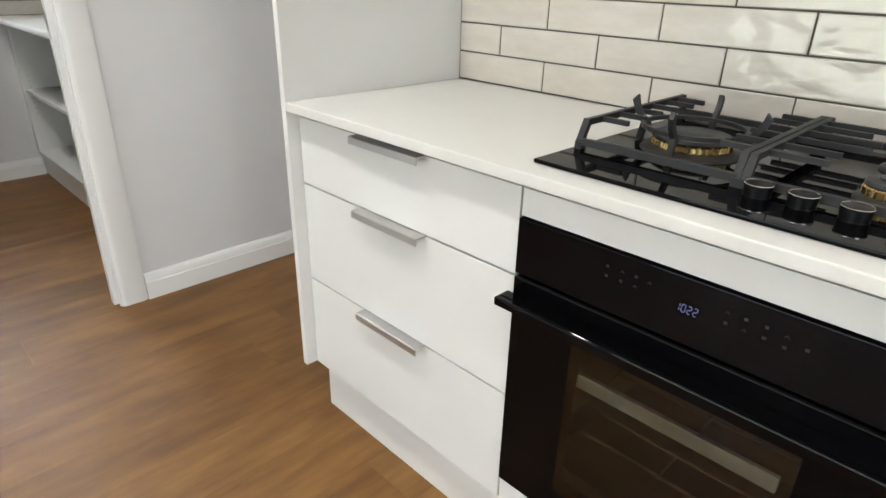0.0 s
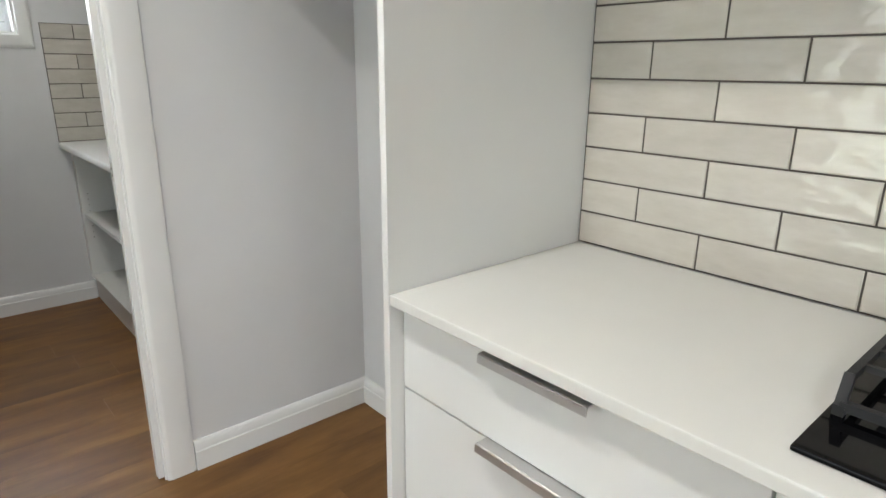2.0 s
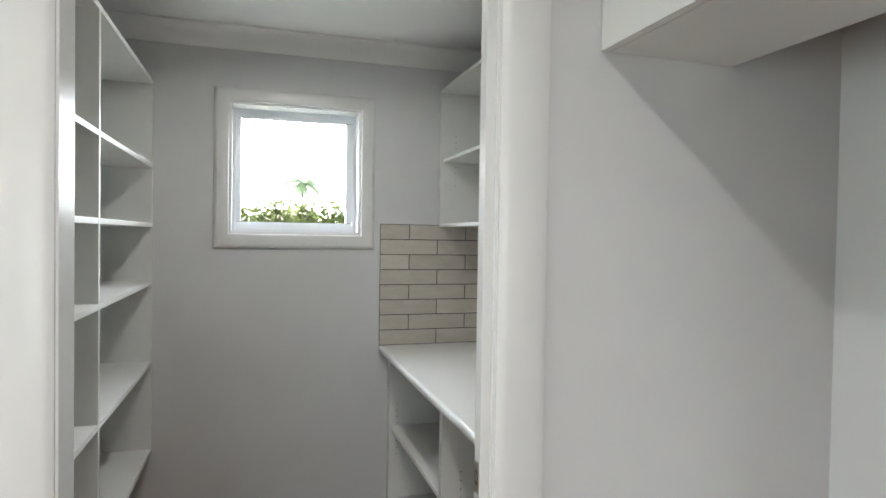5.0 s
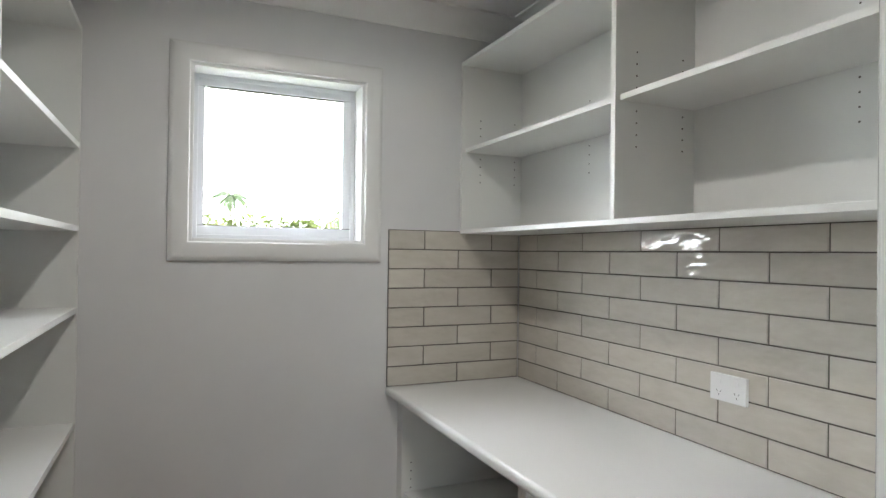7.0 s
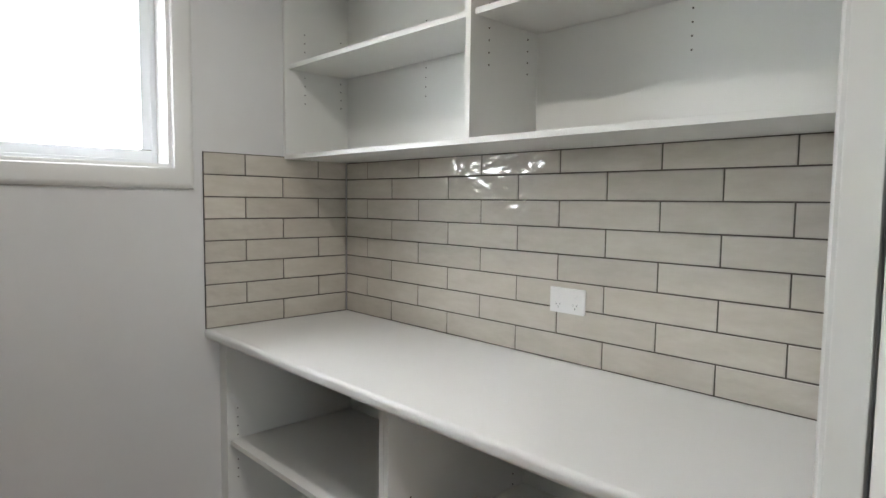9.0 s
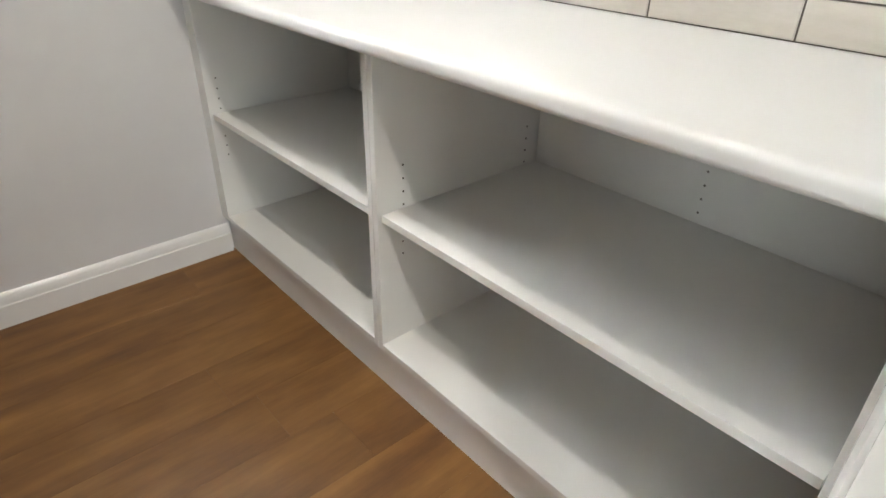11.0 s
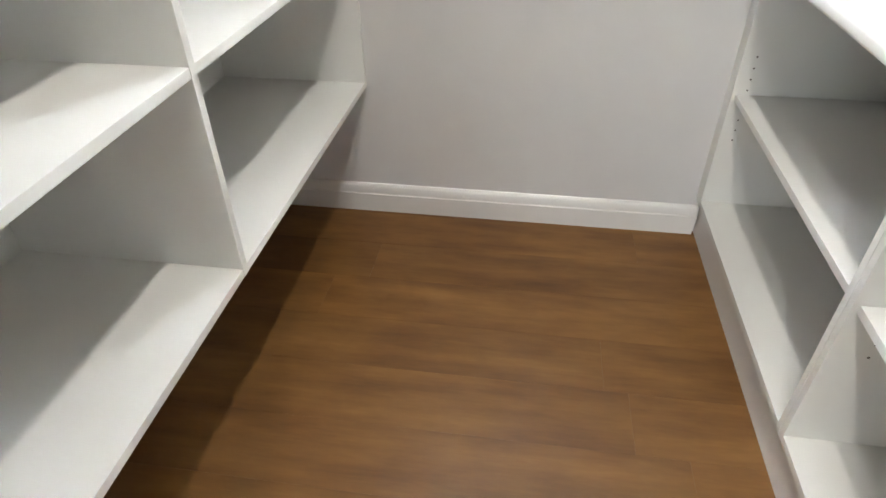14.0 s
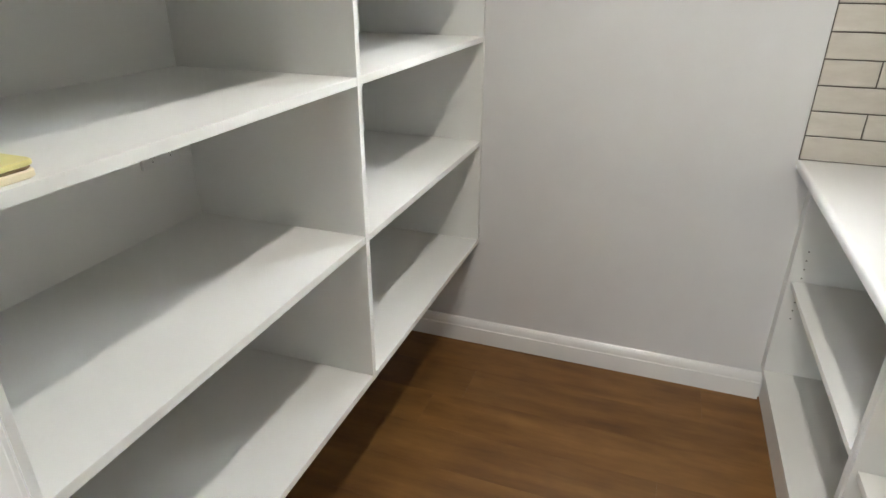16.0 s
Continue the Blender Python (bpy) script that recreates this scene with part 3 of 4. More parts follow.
for x in (FX + 0.05, FX + 0.12, FX + 0.19, FX + 0.26, FX + 0.33, 2.31):
    rod(rk, (x, OY0 + 0.09, 0.418), (x, OY1 - 0.09, 0.418), 0.004, 0.004)
for y in (OY0 + 0.095, (OY0 + OY1) / 2, OY1 - 0.095):
    rod(rk, (FX + 0.05, y, 0.414), (2.31, y, 0.414), 0.004, 0.004)
part("wire_rack", rk, M_CHROME, oven, "chromed wire rack")
SEG = {"a": (0, 1, 1, 1), "b": (1, 1, 1, 0.5), "c": (1, 0.5, 1, 0), "d": (0, 0, 1, 0), "e": (0, 0.5, 0, 0), "f": (0, 1, 0, 0.5), "g": (0, 0.5, 1, 0.5)}
dg = bmesh.new()
for i, segs in enumerate(("bc", "abcdef", "abged", "abged")):
    y = 3.432 - i * 0.0086
    for s in segs:
        u0, v0, u1, v1 = SEG[s]
        e = 0.12
        if u0 == u1:
            v0, v1 = v0 - e * 0.5, v1 + e * 0.5
        else:
            u0, u1 = u0 + e, u1 - e
        p = (FX - 0.0066, y - u0 * 0.0053 - v0 * 0.0010, 0.766 + v0 * 0.0122)
        q = (FX - 0.0066, y - u1 * 0.0053 - v1 * 0.0010, 0.766 + v1 * 0.0122)
        rod(dg, p, q, 0.0009, 0.0009)
part("clock_digits", dg, M_DIGIT, cp, "lit blue-white clock digits 1022")
ic = bmesh.new()
for i, (y, z) in enumerate(((3.362, 0.788), (3.362, 0.772), (3.338, 0.788), (3.338, 0.772), (3.312, 0.788), (3.312, 0.772), (3.287, 0.786), (3.287, 0.770), (3.262, 0.778), (3.52, 0.790), (3.52, 0.774), (3.497, 0.790), (3.497, 0.774), (3.545, 0.790), (3.545, 0.774), (3.475, 0.788))):
    if i % 3 == 0:
        rod(ic, (FX - 0.0064, y + 0.003, z), (FX - 0.0064, y, z + 0.004), 0.0008, 0.0009)
        rod(ic, (FX - 0.0064, y, z + 0.004), (FX - 0.0064, y - 0.003, z), 0.0008, 0.0009)
    else:
        box(ic, FX - 0.0066, FX - 0.0061, y - 0.0025, y + 0.0025, z, z + 0.0045)
part("touch_icons", ic, M_ICON, cp, "faint grey touch icons")["kind"] = "stuff"

# gas cooktop
HY0, HY1 = 3.128, 3.722
hob = thing("gas_cooktop", (2.15, 3.425, ZK), "black glass gas cooktop with cast iron trivets and brass burners", "cooktop")
HZ = ZK + 0.0075
part("glass_top", boxes((1.891, 2.400, HY0, HY1, ZK + 0.0005, HZ), bevel=0.002), M_BLACK, hob, "black glass plate")


def burner(x, y, r):
    bm = bmesh.new()
    lathe(bm, x, y, [(r * 1.28, HZ), (r * 1.24, HZ + 0.004), (r * 1.08, HZ + 0.008), (r * 0.9, HZ + 0.009)])
    bu = part("burner", bm, M_CAP, hob, "black burner base", smooth=True)
    bm = bmesh.new()
    lathe(bm, x, y, [(r * 0.98, HZ + 0.0085), (r * 1.02, HZ + 0.010), (r * 1.02, HZ + 0.019), (r * 0.95, HZ + 0.022)], 96, notch=1)
    part("brass_ring", bm, M_BRASS, bu, "polished brass flame ring")
    bm = bmesh.new()
    lathe(bm, x, y, [(r * 0.98, HZ + 0.0215), (r * 1.0, HZ + 0.024), (r * 0.93, HZ + 0.029), (r * 0.58, HZ + 0.031), (r * 0.52, HZ + 0.034), (r * 0.1, HZ + 0.035)])
    part("cap", bm, M_CAP, bu, "black enamel cap", smooth=True)


BURN = [(2.148, 3.572, 0.068), (2.10, 3.265, 0.034), (2.30, 3.262, 0.044)]
for bx, by, br in BURN:
    burner(bx, by, br)

TZ = ZK + 0.052


def trivet(y0, y1, centres, wok):
    bm = bmesh.new()
    xa, xb = 2.004, 2.395
    w, h = 0.010, 0.011
    rod(bm, (xa, y0, HZ + 0.013), (xa, y1, HZ + 0.013), 0.011, 0.012)
    rod(bm, (xb, y0, HZ + 0.013), (xb, y1, HZ + 0.013), 0.011, 0.012)
    for y in (y0, y1):
        rod(bm, (xa + 0.016, y, TZ), (xb - 0.012, y, TZ), w, h)
        rod(bm, (xa - 0.001, y, HZ + 0.010), (xa + 0.018, y, TZ + 0.004), 0.012, 0.011)
        rod(bm, (xb + 0.001, y, HZ + 0.010), (xb - 0.014, y, TZ + 0.004), 0.012, 0.011)
        for x in (xa, xb):
            rod(bm, (x, y, HZ), (x, y, HZ + 0.014), 0.013, 0.013)
        s = 1 if y == y0 else -1
        for x in (xa + 0.06, xa + 0.12, xa + 0.18, xa + 0.24, xa + 0.30, xa + 0.35):
            ln = 0.06 if wok else (0.085 if min(abs(x - c) for c, _ in centres) < 0.04 else 0.11)
            if wok and abs(x - centres[0][0]) < 0.09:
                ln = 0.055
            rod(bm, (x, y, TZ), (x, y + s * ln, TZ), 0.008, 0.009)
    fr = part("trivet", bm, M_IRON, hob, "cast iron pan support")
    if wok:
        cx, cy = centres[0]
        rg = bmesh.new()
        loops = []
        for k in range(32):
            ca, sa = math.cos(k * math.tau / 32), math.sin(k * math.tau / 32)
            loops.append([rg.verts.new((cx + ca * (0.086 + o), cy + sa * (0.086 + o), TZ - 0.002 + u)) for o, u in ((-0.004, -0.006), (0.004, -0.006), (0.004, 0.001), (-0.004, 0.001))])
        for a, c in zip(loops, loops[1:] + loops[:1]):
            for k in range(4):
                rg.faces.new((a[k], a[(k + 1) % 4], c[(k + 1) % 4], c[k]))
        part("wok_ring", rg, M_IRON, fr, "cast iron wok ring")
        for k in range(4):
            hn = bmesh.new()
            a = math.radians(90 * k + 4)
            ca, sa = math.cos(a), math.sin(a)
            side = Vector((-sa, ca, 0)) * 0.0045
            path = [Vector((cx + ca * r, cy + sa * r, TZ + z)) for r, z in ((0.080, -0.006), (0.088, -0.002), (0.096, 0.006), (0.105, 0.020), (0.110, 0.038))]
            low = [v - Vector((0, 0, 0.010)) - Vector((-ca, -sa, 0)) * 0.009 * (i / 4) for i, v in enumerate(path)]
            ring = []
            for p, q in zip(path, low):
                ring.append([hn.verts.new(v) for v in (p - side, p + side, q + side, q - side)])
            for a0, a1 in zip(ring, ring[1:]):
                for m in range(4):
                    hn.faces.new((a0[m], a0[(m + 1) % 4], a1[(m + 1) % 4], a1[m]))
            hn.faces.new(ring[0][::-1])
            hn.faces.new(ring[-1])
            rod(hn, (cx + ca * 0.090, cy + sa * 0.090, TZ - 0.002), (cx + ca * 0.098, cy + sa * 0.098, HZ + 0.001), 0.009, 0.011)
            part("wok_horn", hn, M_IRON, fr, "raised cast iron wok horn")


trivet(3.437, 3.708, [(2.148, 3.572)], True)
trivet(3.146, 3.424, [(2.10, 3.265), (2.30, 3.262)], False)
for y in (3.399, 3.341, 3.278, 3.218):
    bm = bmesh.new()
    lathe(bm, 1.984, y, [(0.0185, HZ), (0.0180, HZ + 0.003), (0.0198, HZ + 0.0165), (0.0196, HZ + 0.018), (0.018, HZ + 0.0185)], 32)
    kn = part("knob", bm, M_KNOB, hob, "black control knob", smooth=True)
    bm = bmesh.new()
    lathe(bm, 1.984, y, [(0.0200, HZ + 0.0170), (0.0202, HZ + 0.0185), (0.0192, HZ + 0.0193), (0.0184, HZ + 0.0185)], 32, caps=False)
    part("rim", bm, M_CHROME, kn, "bright rim", smooth=True)

nextcab = thing("base_cabinet", (2.14, 2.2, 0.17), "white base cabinet with plain fronts", "cabinet")
part("carcass", boxes((FX + 0.02, 2.41, 1.2, 3.11, 0.172, 0.884)), M_MELA, nextcab)
for y0, y1 in ((1.202, 2.154), (2.158, 3.116)):
    part("door", boxes((FX, FX + 0.018, y0, y1, 0.172, 0.872), bevel=0.0012), M_FRONT, nextcab)

upper = thing("wall_cabinet", (2.27, 4.05, 1.544), "white satin wall cabinet above the kitchen tiles", "cabinet")
part("carcass", boxes((2.144, 2.423, 3.70, YPAN0 - 0.001, 1.546, 2.30)), M_FRONT, upper)
for y0, y1 in ((3.70, 4.048), (4.052, YPAN0 - 0.001)):
    part("door", boxes((2.124, 2.142, y0, y1, 1.544, 2.30), bevel=0.001), M_FRONT, upper)

over = thing("overhead_cabinet", (2.01, 4.93, 1.818), "white overhead cabinet across the fridge recess", "cabinet")
part("carcass", boxes((1.875, 2.155, YPAN1 + 0.001, YD0 - 0.001, 1.818, 2.30)), M_FRONT, over)
for y0, y1 in ((YPAN1 + 0.002, 4.928), (4.932, YD0 - 0.002)):
    part("door", boxes((1.855, 1.873, y0, y1, 1.818, 2.30), bevel=0.001), M_FRONT, over)
structure("bulkhead", boxes((1.86, 2.444, YPAN1, YD0, 2.302, CEIL), (2.13, 2.42, 1.2, YPAN1, 2.302, CEIL)), M_WALL, "pale painted bulkhead above the cabinets")


def rocker_plate(name, x, y, z, w, h, facing, label, cat):
    """Switch or socket plate; facing: '-y', '-x' or '+x'."""
    th = thing(name, (x, y, z), label, cat)

    def fit_in(u0, u1, v0, v1, d0, d1):
        if facing == "-y":
            return (x + u0, x + u1, y - d1, y - d0, z + v0, z + v1)
        if facing == "+x":
            return (x + d0, x + d1, y + u0, y + u1, z + v0, z + v1)
        return (x - d1, x - d0, y + u0, y + u1, z + v0, z + v1)
    pl = part("plate", boxes(fit_in(-w / 2, w / 2, -h / 2, h / 2, 0, 0.0095), bevel=0.0025), M_PLASTIC, th)
    return th, pl, fit_in


st, spl, fi = rocker_plate("light_switch", 0.836, YD0, 1.378, 0.074, 0.112, "-y", "white plastic light switch plate beside the doorway", "switch")
part("rocker", boxes(fi(-0.008, 0.008, -0.012, 0.012, 0.0095, 0.0125), bevel=0.002), M_PLASTIC, spl)
st, spl, fi = rocker_plate("power_outlet", 2.444, 5.05, 1.86, 0.114, 0.072, "-x", "white plastic power outlet high in the fridge recess", "outlet")
for u in (-0.028, 0.028):
    part("rocker", boxes(fi(u - 0.006, u + 0.006, 0.012, 0.026, 0.0095, 0.012), bevel=0.0015), M_PLASTIC, spl)
for ox, oy, oz, way, text in ((XT, 6.315, 1.090, "-x", "white double power outlet on the tiled splashback"), (XP0 + 0.006, 6.337, 1.074, "+x", "white double power outlet on the back of the pantry shelving")):
    ot, opl, fi = rocker_plate("power_outlet", ox, oy, oz, 0.114, 0.072, way, text, "outlet")
    sx_ = ox + (0.0097 if way == "+x" else -0.0097)
    for u in (-0.028, 0.028):
        part("rocker", boxes(fi(u - 0.0065, u + 0.0065, 0.010, 0.026, 0.0095, 0.0125), bevel=0.002), M_PLASTIC, opl)
        # Slots are thin black bars on the plate, their inner shade put into the colour.
        sl = bmesh.new()
        for du, dv, tilt in ((-0.0062, -0.010, 0.5), (0.0062, -0.010, -0.5), (0.0, -0.020, 0.0)):
            rod(sl, (sx_, oy + u + du - tilt * 0.003, oz + dv + 0.0025), (sx_, oy + u + du + tilt * 0.003, oz + dv - 0.0025), 0.0016, 0.0008)
        part("socket_slots", sl, M_HOLE_SHADE, opl, "raised black bars painted as the shade in the pin slots")

# ---- pantry joinery ----
SHX = 0.787


def pin_holes(rows, parent):
    """Small round discs, coloured as the shade in shelf-pin holes: rows of (centre, axis, count up from z, step)."""
    bm = bmesh.new()
    for (x, y, z), ax, count in rows:
        for k in range(count):
            zz = z + k * 0.032
            c = [bm.verts.new((x + (0 if ax == "x" else 0.0026 * math.cos(j * math.tau / 8)), y + (0.0026 * math.cos(j * math.tau / 8) if ax == "x" else 0), zz + 0.0026 * math.sin(j * math.tau / 8))) for j in range(8)]
            sgn = 0.0008
            d = Vector((-sgn if ax == "x" else 0, -sgn if ax == "y" else (sgn if ax == "Y" else 0), 0))
            c2 = [bm.verts.new(v.co + d) for v in c]
            for j in range(8):
                bm.faces.new((c[j], c[(j + 1) % 8], c2[(j + 1) % 8], c2[j]))
            bm.faces.new(c)
            bm.faces.new(c2[::-1])
    return tagged(part("shelf_pin_holes", bm, M_PIN_SHADE, parent, "rows of small dark discs painted as the shade in shelf-pin holes"), kind="stuff")


shelf = thing("pantry_shelving", (0.55, 6.48, 0.46), "tall white melamine open shelving fixed to the wall", "shelving")
SY_A, SY_D, SY_B = 5.590, 6.452, YW - 0.002
for y0, y1 in ((SY_A, SY_A + 0.018), (SY_D - 0.009, SY_D + 0.009), (SY_B - 0.018, SY_B)):
    part("upright", boxes((XP0 + 0.006, SHX, y0, y1, 0.466, 2.145), bevel=0.0008), M_MELA, shelf)
SHELF_Z = [0.484, 0.882, 1.247, 1.506, 1.770, 2.145]
for z in SHELF_Z:
    for y0, y1 in ((SY_A + 0.018, SY_D - 0.009), (SY_D + 0.009, SY_B - 0.018)):
        part("shelf", boxes((XP0 + 0.006, SHX - 0.0008, y0, y1, z - 0.018, z), bevel=0.0008), M_MELA, shelf)
part("back_panel", boxes((XP0, XP0 + 0.006, SY_A, SY_B, 0.466, 2.145)), M_MELA, shelf)

low = thing("pantry_base_cabinet", (2.15, 6.48, 0), "white melamine open base cabinet under the pantry benchtop", "cabinet")
LX = 1.876
part("kickboard", boxes((LX + 0.021, LX + 0.037, YD1 + 0.016, YW - 0.0005, 0, 0.138)), M_KICK, low)
for y0, y1 in ((7.352, YW - 0.001), (6.473, 6.490), (6.455, 6.472), (YD1 + 0.016, YD1 + 0.034)):
    part("upright", boxes((LX, 2.40, y0, y1, 0.138, 0.879), bevel=0.0008), M_MELA, low)
for y0, y1 in ((6.490, 7.352), (YD1 + 0.034, 6.455)):
    part("base_shelf", boxes((LX, 2.40, y0, y1, 0.138, 0.156), bevel=0.0008), M_MELA, low)
    part("shelf", boxes((LX + 0.010, 2.397, y0 + 0.0025, y1 - 0.0025, 0.500, 0.518), bevel=0.0008), M_MELA, low)
part("back_panel", boxes((2.402, 2.408, YD1 + 0.016, YW - 0.001, 0.138, 0.879)), M_MELA, low)
pin_holes([((1.949, 6.4548, 0.525), "y", 4), ((1.945, 6.4548, 0.398), "y", 3), ((2.352, 6.4548, 0.525), "y", 4), ((2.352, 6.4548, 0.398), "y", 3), ((1.914, 7.3518, 0.531), "y", 4), ((1.914, 7.3518, 0.376), "y", 3), ((2.4018, 5.991, 0.541), "x", 4), ((2.4018, 6.93, 0.541), "x", 4)], low)

bm = bmesh.new()
pr = [(2.4185, 0.880), (2.4185, 0.913)] + [(1.825 + 0.013 - 0.013 * math.sin(a), 0.900 + 0.013 * math.cos(a)) for a in [radians(15 * k) for k in range(7)]] + [(1.825 + 0.010 - 0.010 * math.cos(a), 0.890 - 0.010 * math.sin(a)) for a in [radians(22.5 * k) for k in range(5)]]
r0 = [bm.verts.new((x, YD1 + 0.001, z)) for x, z in pr]
r1 = [bm.verts.new((x, YW - 0.0005, z)) for x, z in pr]
for i in range(len(pr)):
    bm.faces.new((r0[i], r0[(i + 1) % len(pr)], r1[(i + 1) % len(pr)], r1[i]))
bm.faces.new(r0[::-1])
bm.faces.new(r1)
tagged(mesh_ob("pantry_benchtop", bm, M_BENCH, smooth=True), "white laminate pantry benchtop with a rounded front edge", "benchtop")

up = thing("pantry_wall_cabinet", (2.27, 6.46, 1.515), "white melamine open wall cabinet with adjustable shelves", "cabinet")
UX = 2.133
part("base_panel", boxes((UX, XT + 0.008, YD1 + 0.016, YW - 0.001, 1.515, 1.531), bevel=0.0008), M_MELA, up)
part("top_panel", boxes((UX, XT + 0.008, YD1 + 0.016, YW - 0.001, 2.200, 2.216), bevel=0.0008), M_MELA, up)
for y0, y1 in ((YW - 0.017, YW - 0.001), (6.447, 6.465), (YD1 + 0.016, YD1 + 0.032)):
    part("upright", boxes((UX, XT + 0.002, y0, y1, 1.531, 2.200), bevel=0.0008), M_MELA, up)
part("back_panel", boxes((XT + 0.002, XT + 0.008, YD1 + 0.016, YW - 0.001, 1.531, 2.200)), M_MELA, up)
for y0, y1 in ((6.465, YW - 0.017), (YD1 + 0.032, 6.447)):
    part("shelf", boxes((UX + 0.014, XT - 0.002, y0 + 0.0025, y1 - 0.0025, 1.846, 1.862), bevel=0.0008), M_MELA, up)
pin_holes([(p, ax, k) for z, k in ((1.727, 4), (1.886, 4)) for p, ax in (((2.204, 6.4468, z), "y"), ((2.367, 6.4468, z), "y"), ((XT + 0.0018, 5.993, z), "x"), ((XT + 0.0018, 6.925, z), "x"), ((2.216, YW - 0.0172, z), "y"), ((2.378, YW - 0.0172, z), "y"))], up)


def rounded_slab(x0, x1, y0, y1, z0, z1, r):
    bm = bmesh.new()
    pts = []
    for cx, cy, a0 in ((x1 - r, y1 - r, 0), (x0 + r, y1 - r, 90), (x0 + r, y0 + r, 180), (x1 - r, y0 + r, 270)):
        pts += [(cx + r * math.cos(radians(a0 + k * 15)), cy + r * math.sin(radians(a0 + k * 15))) for k in range(7)]
    mx_, my_ = (x0 + x1) / 2, (y0 + y1) / 2
    e = 0.0015
    rings = []
    for z, sh in ((z0, e), (z0 + e, 0), (z1 - e, 0), (z1, e)):
        rings.append([bm.verts.new((x + (e if x < mx_ else -e) * (sh > 0), y + (e if y < my_ else -e) * (sh > 0), z)) for x, y in pts])
    for a, c in zip(rings, rings[1:]):
        for k in range(len(pts)):
            bm.faces.new((a[k], a[(k + 1) % len(pts)], c[(k + 1) % len(pts)], c[k]))
    bm.faces.new(rings[0][::-1])
    bm.faces.new(rings[-1])
    return bm


pk = thing("card_pack", (0.725, 5.679, 1.247), "small yellow and cream flat case lying on the pantry shelf", "case")
part("lower_shell", rounded_slab(0.675, 0.775, 5.636, 5.722, 1.2472, 1.2565, 0.012), M_BOX2, pk, "cream lower shell", smooth=True)
part("seam", rounded_slab(0.677, 0.773, 5.638, 5.720, 1.2565, 1.2605, 0.012), M_CLEAR, pk, "brown clear seam", smooth=True)
part("lid", rounded_slab(0.675, 0.775, 5.636, 5.722, 1.2605, 1.267, 0.012), M_BOX, pk, "yellow lid", smooth=True)

# ---- outside ----
g = bmesh.new()
box(g, -400, 400, -400, 900, -0.75, -0.55)
structure("ground", g, M_GRASS, "green lawn outside")
structure("slab", boxes((KX0 - 0.12, 2.56, KY0 - 0.1, YW + 0.14, -0.56, -0.0055)), M_CLAD, "concrete floor slab")


def leaf_clump(bm, rng, centre, size, count, leaf):
    for _ in range(count):
        d = Vector((rng.gauss(0, 1), rng.gauss(0, 1), rng.gauss(0, 1))).normalized() * rng.uniform(0.45, 1.0)
        c = Vector(centre) + Vector((d.x * size[0], d.y * size[1], d.z * size[2]))
        a, e = rng.uniform(0, math.tau), rng.uniform(-0.9, 0.9)
        u = Vector((math.cos(a) * math.cos(e), math.sin(a) * math.cos(e), math.sin(e))) * leaf
        v = u.cross(Vector((rng.uniform(-1, 1), rng.uniform(-1, 1), 1))).normalized() * leaf * 0.4
        q = [bm.verts.new(c + w) for w in (-u, v, u, -v)]
        bm.faces.new(q)


rng = random.Random(5)
hd = bmesh.new()
for k in range(60):
    x = -9 + k * 0.42
    leaf_clump(hd, rng, (x, 38 + rng.uniform(-0.5, 0.5), 1.55 + rng.uniform(-0.1, 0.2)), (0.55, 0.6, 1.9 + rng.uniform(-0.25, 0.3)), 330, 0.19)
tagged(mesh_ob("hedge", hd, M_HEDGE), "long clipped green hedge beyond the window", "hedge", kind="stuff")

PX, PY, PZ = 3.8, 42.0, 4.5
palm = thing("palm_tree", (PX - 0.1, PY, -0.55), "slender palm tree with drooping fronds", "tree")
bm = bmesh.new()
tube(bm, [(PX - 0.1, PY, -0.55), (PX - 0.05, PY, 2.0), (PX, PY, PZ)], [0.10, 0.07, 0.05], 10)
part("trunk", bm, M_BARK, palm, smooth=True)
for k in range(22):
    bm = bmesh.new()
    a, rise = k * 2.399, rng.uniform(0.3, 1.2)
    pts = []
    for i in range(9):
        s = i / 8
        pts.append(Vector((PX + math.cos(a) * s * 1.25, PY + math.sin(a) * s * 1.25, PZ + rise * s * 1.15 - 1.2 * s * s)))
    for i, (p, q) in enumerate(zip(pts, pts[1:])):
        rod(bm, p, q, 0.02, 0.015)
        for sgn in (-1, 1):
            for f in (0.0, 0.5):
                o = p.lerp(q, f)
                side = Vector((-math.sin(a) * sgn, math.cos(a) * sgn, -0.55))
                tip = o + side.normalized() * (0.38 * math.sin(0.35 + 2.4 * i / 8)) + (q - p) * 0.8
                w = (q - p) * 0.32
                bm.faces.new([bm.verts.new(v) for v in (o - w, o + w, tip)])
    part("frond", bm, M_PALM, palm)


def bush(name, x, y, base_z, r, h, material, label):
    t = thing(name, (x, y, base_z), label, "tree")
    bm = bmesh.new()
    tube(bm, [(x, y, base_z), (x + 0.1, y, base_z + h * 0.4), (x, y, base_z + h * 0.7)], [0.14, 0.1, 0.05], 8)
    for a in (0.3, 2.2, 4.4):
        tube(bm, [(x + 0.08, y, base_z + h * 0.35), (x + math.cos(a) * r * 0.6, y + math.sin(a) * r * 0.6, base_z + h * 0.75)], [0.07, 0.03], 6)
    part("trunk", bm, M_BARK, t)
    bm = bmesh.new()
    for k in range(16):
        c = (x + rng.uniform(-0.7, 0.7) * r, y + rng.uniform(-0.7, 0.7) * r, base_z + h * rng.uniform(0.5, 0.95))
        leaf_clump(bm, rng, c, (r * 0.36, r * 0.36, h * 0.14), 70, 0.14)
    part("crown", bm, material, t)


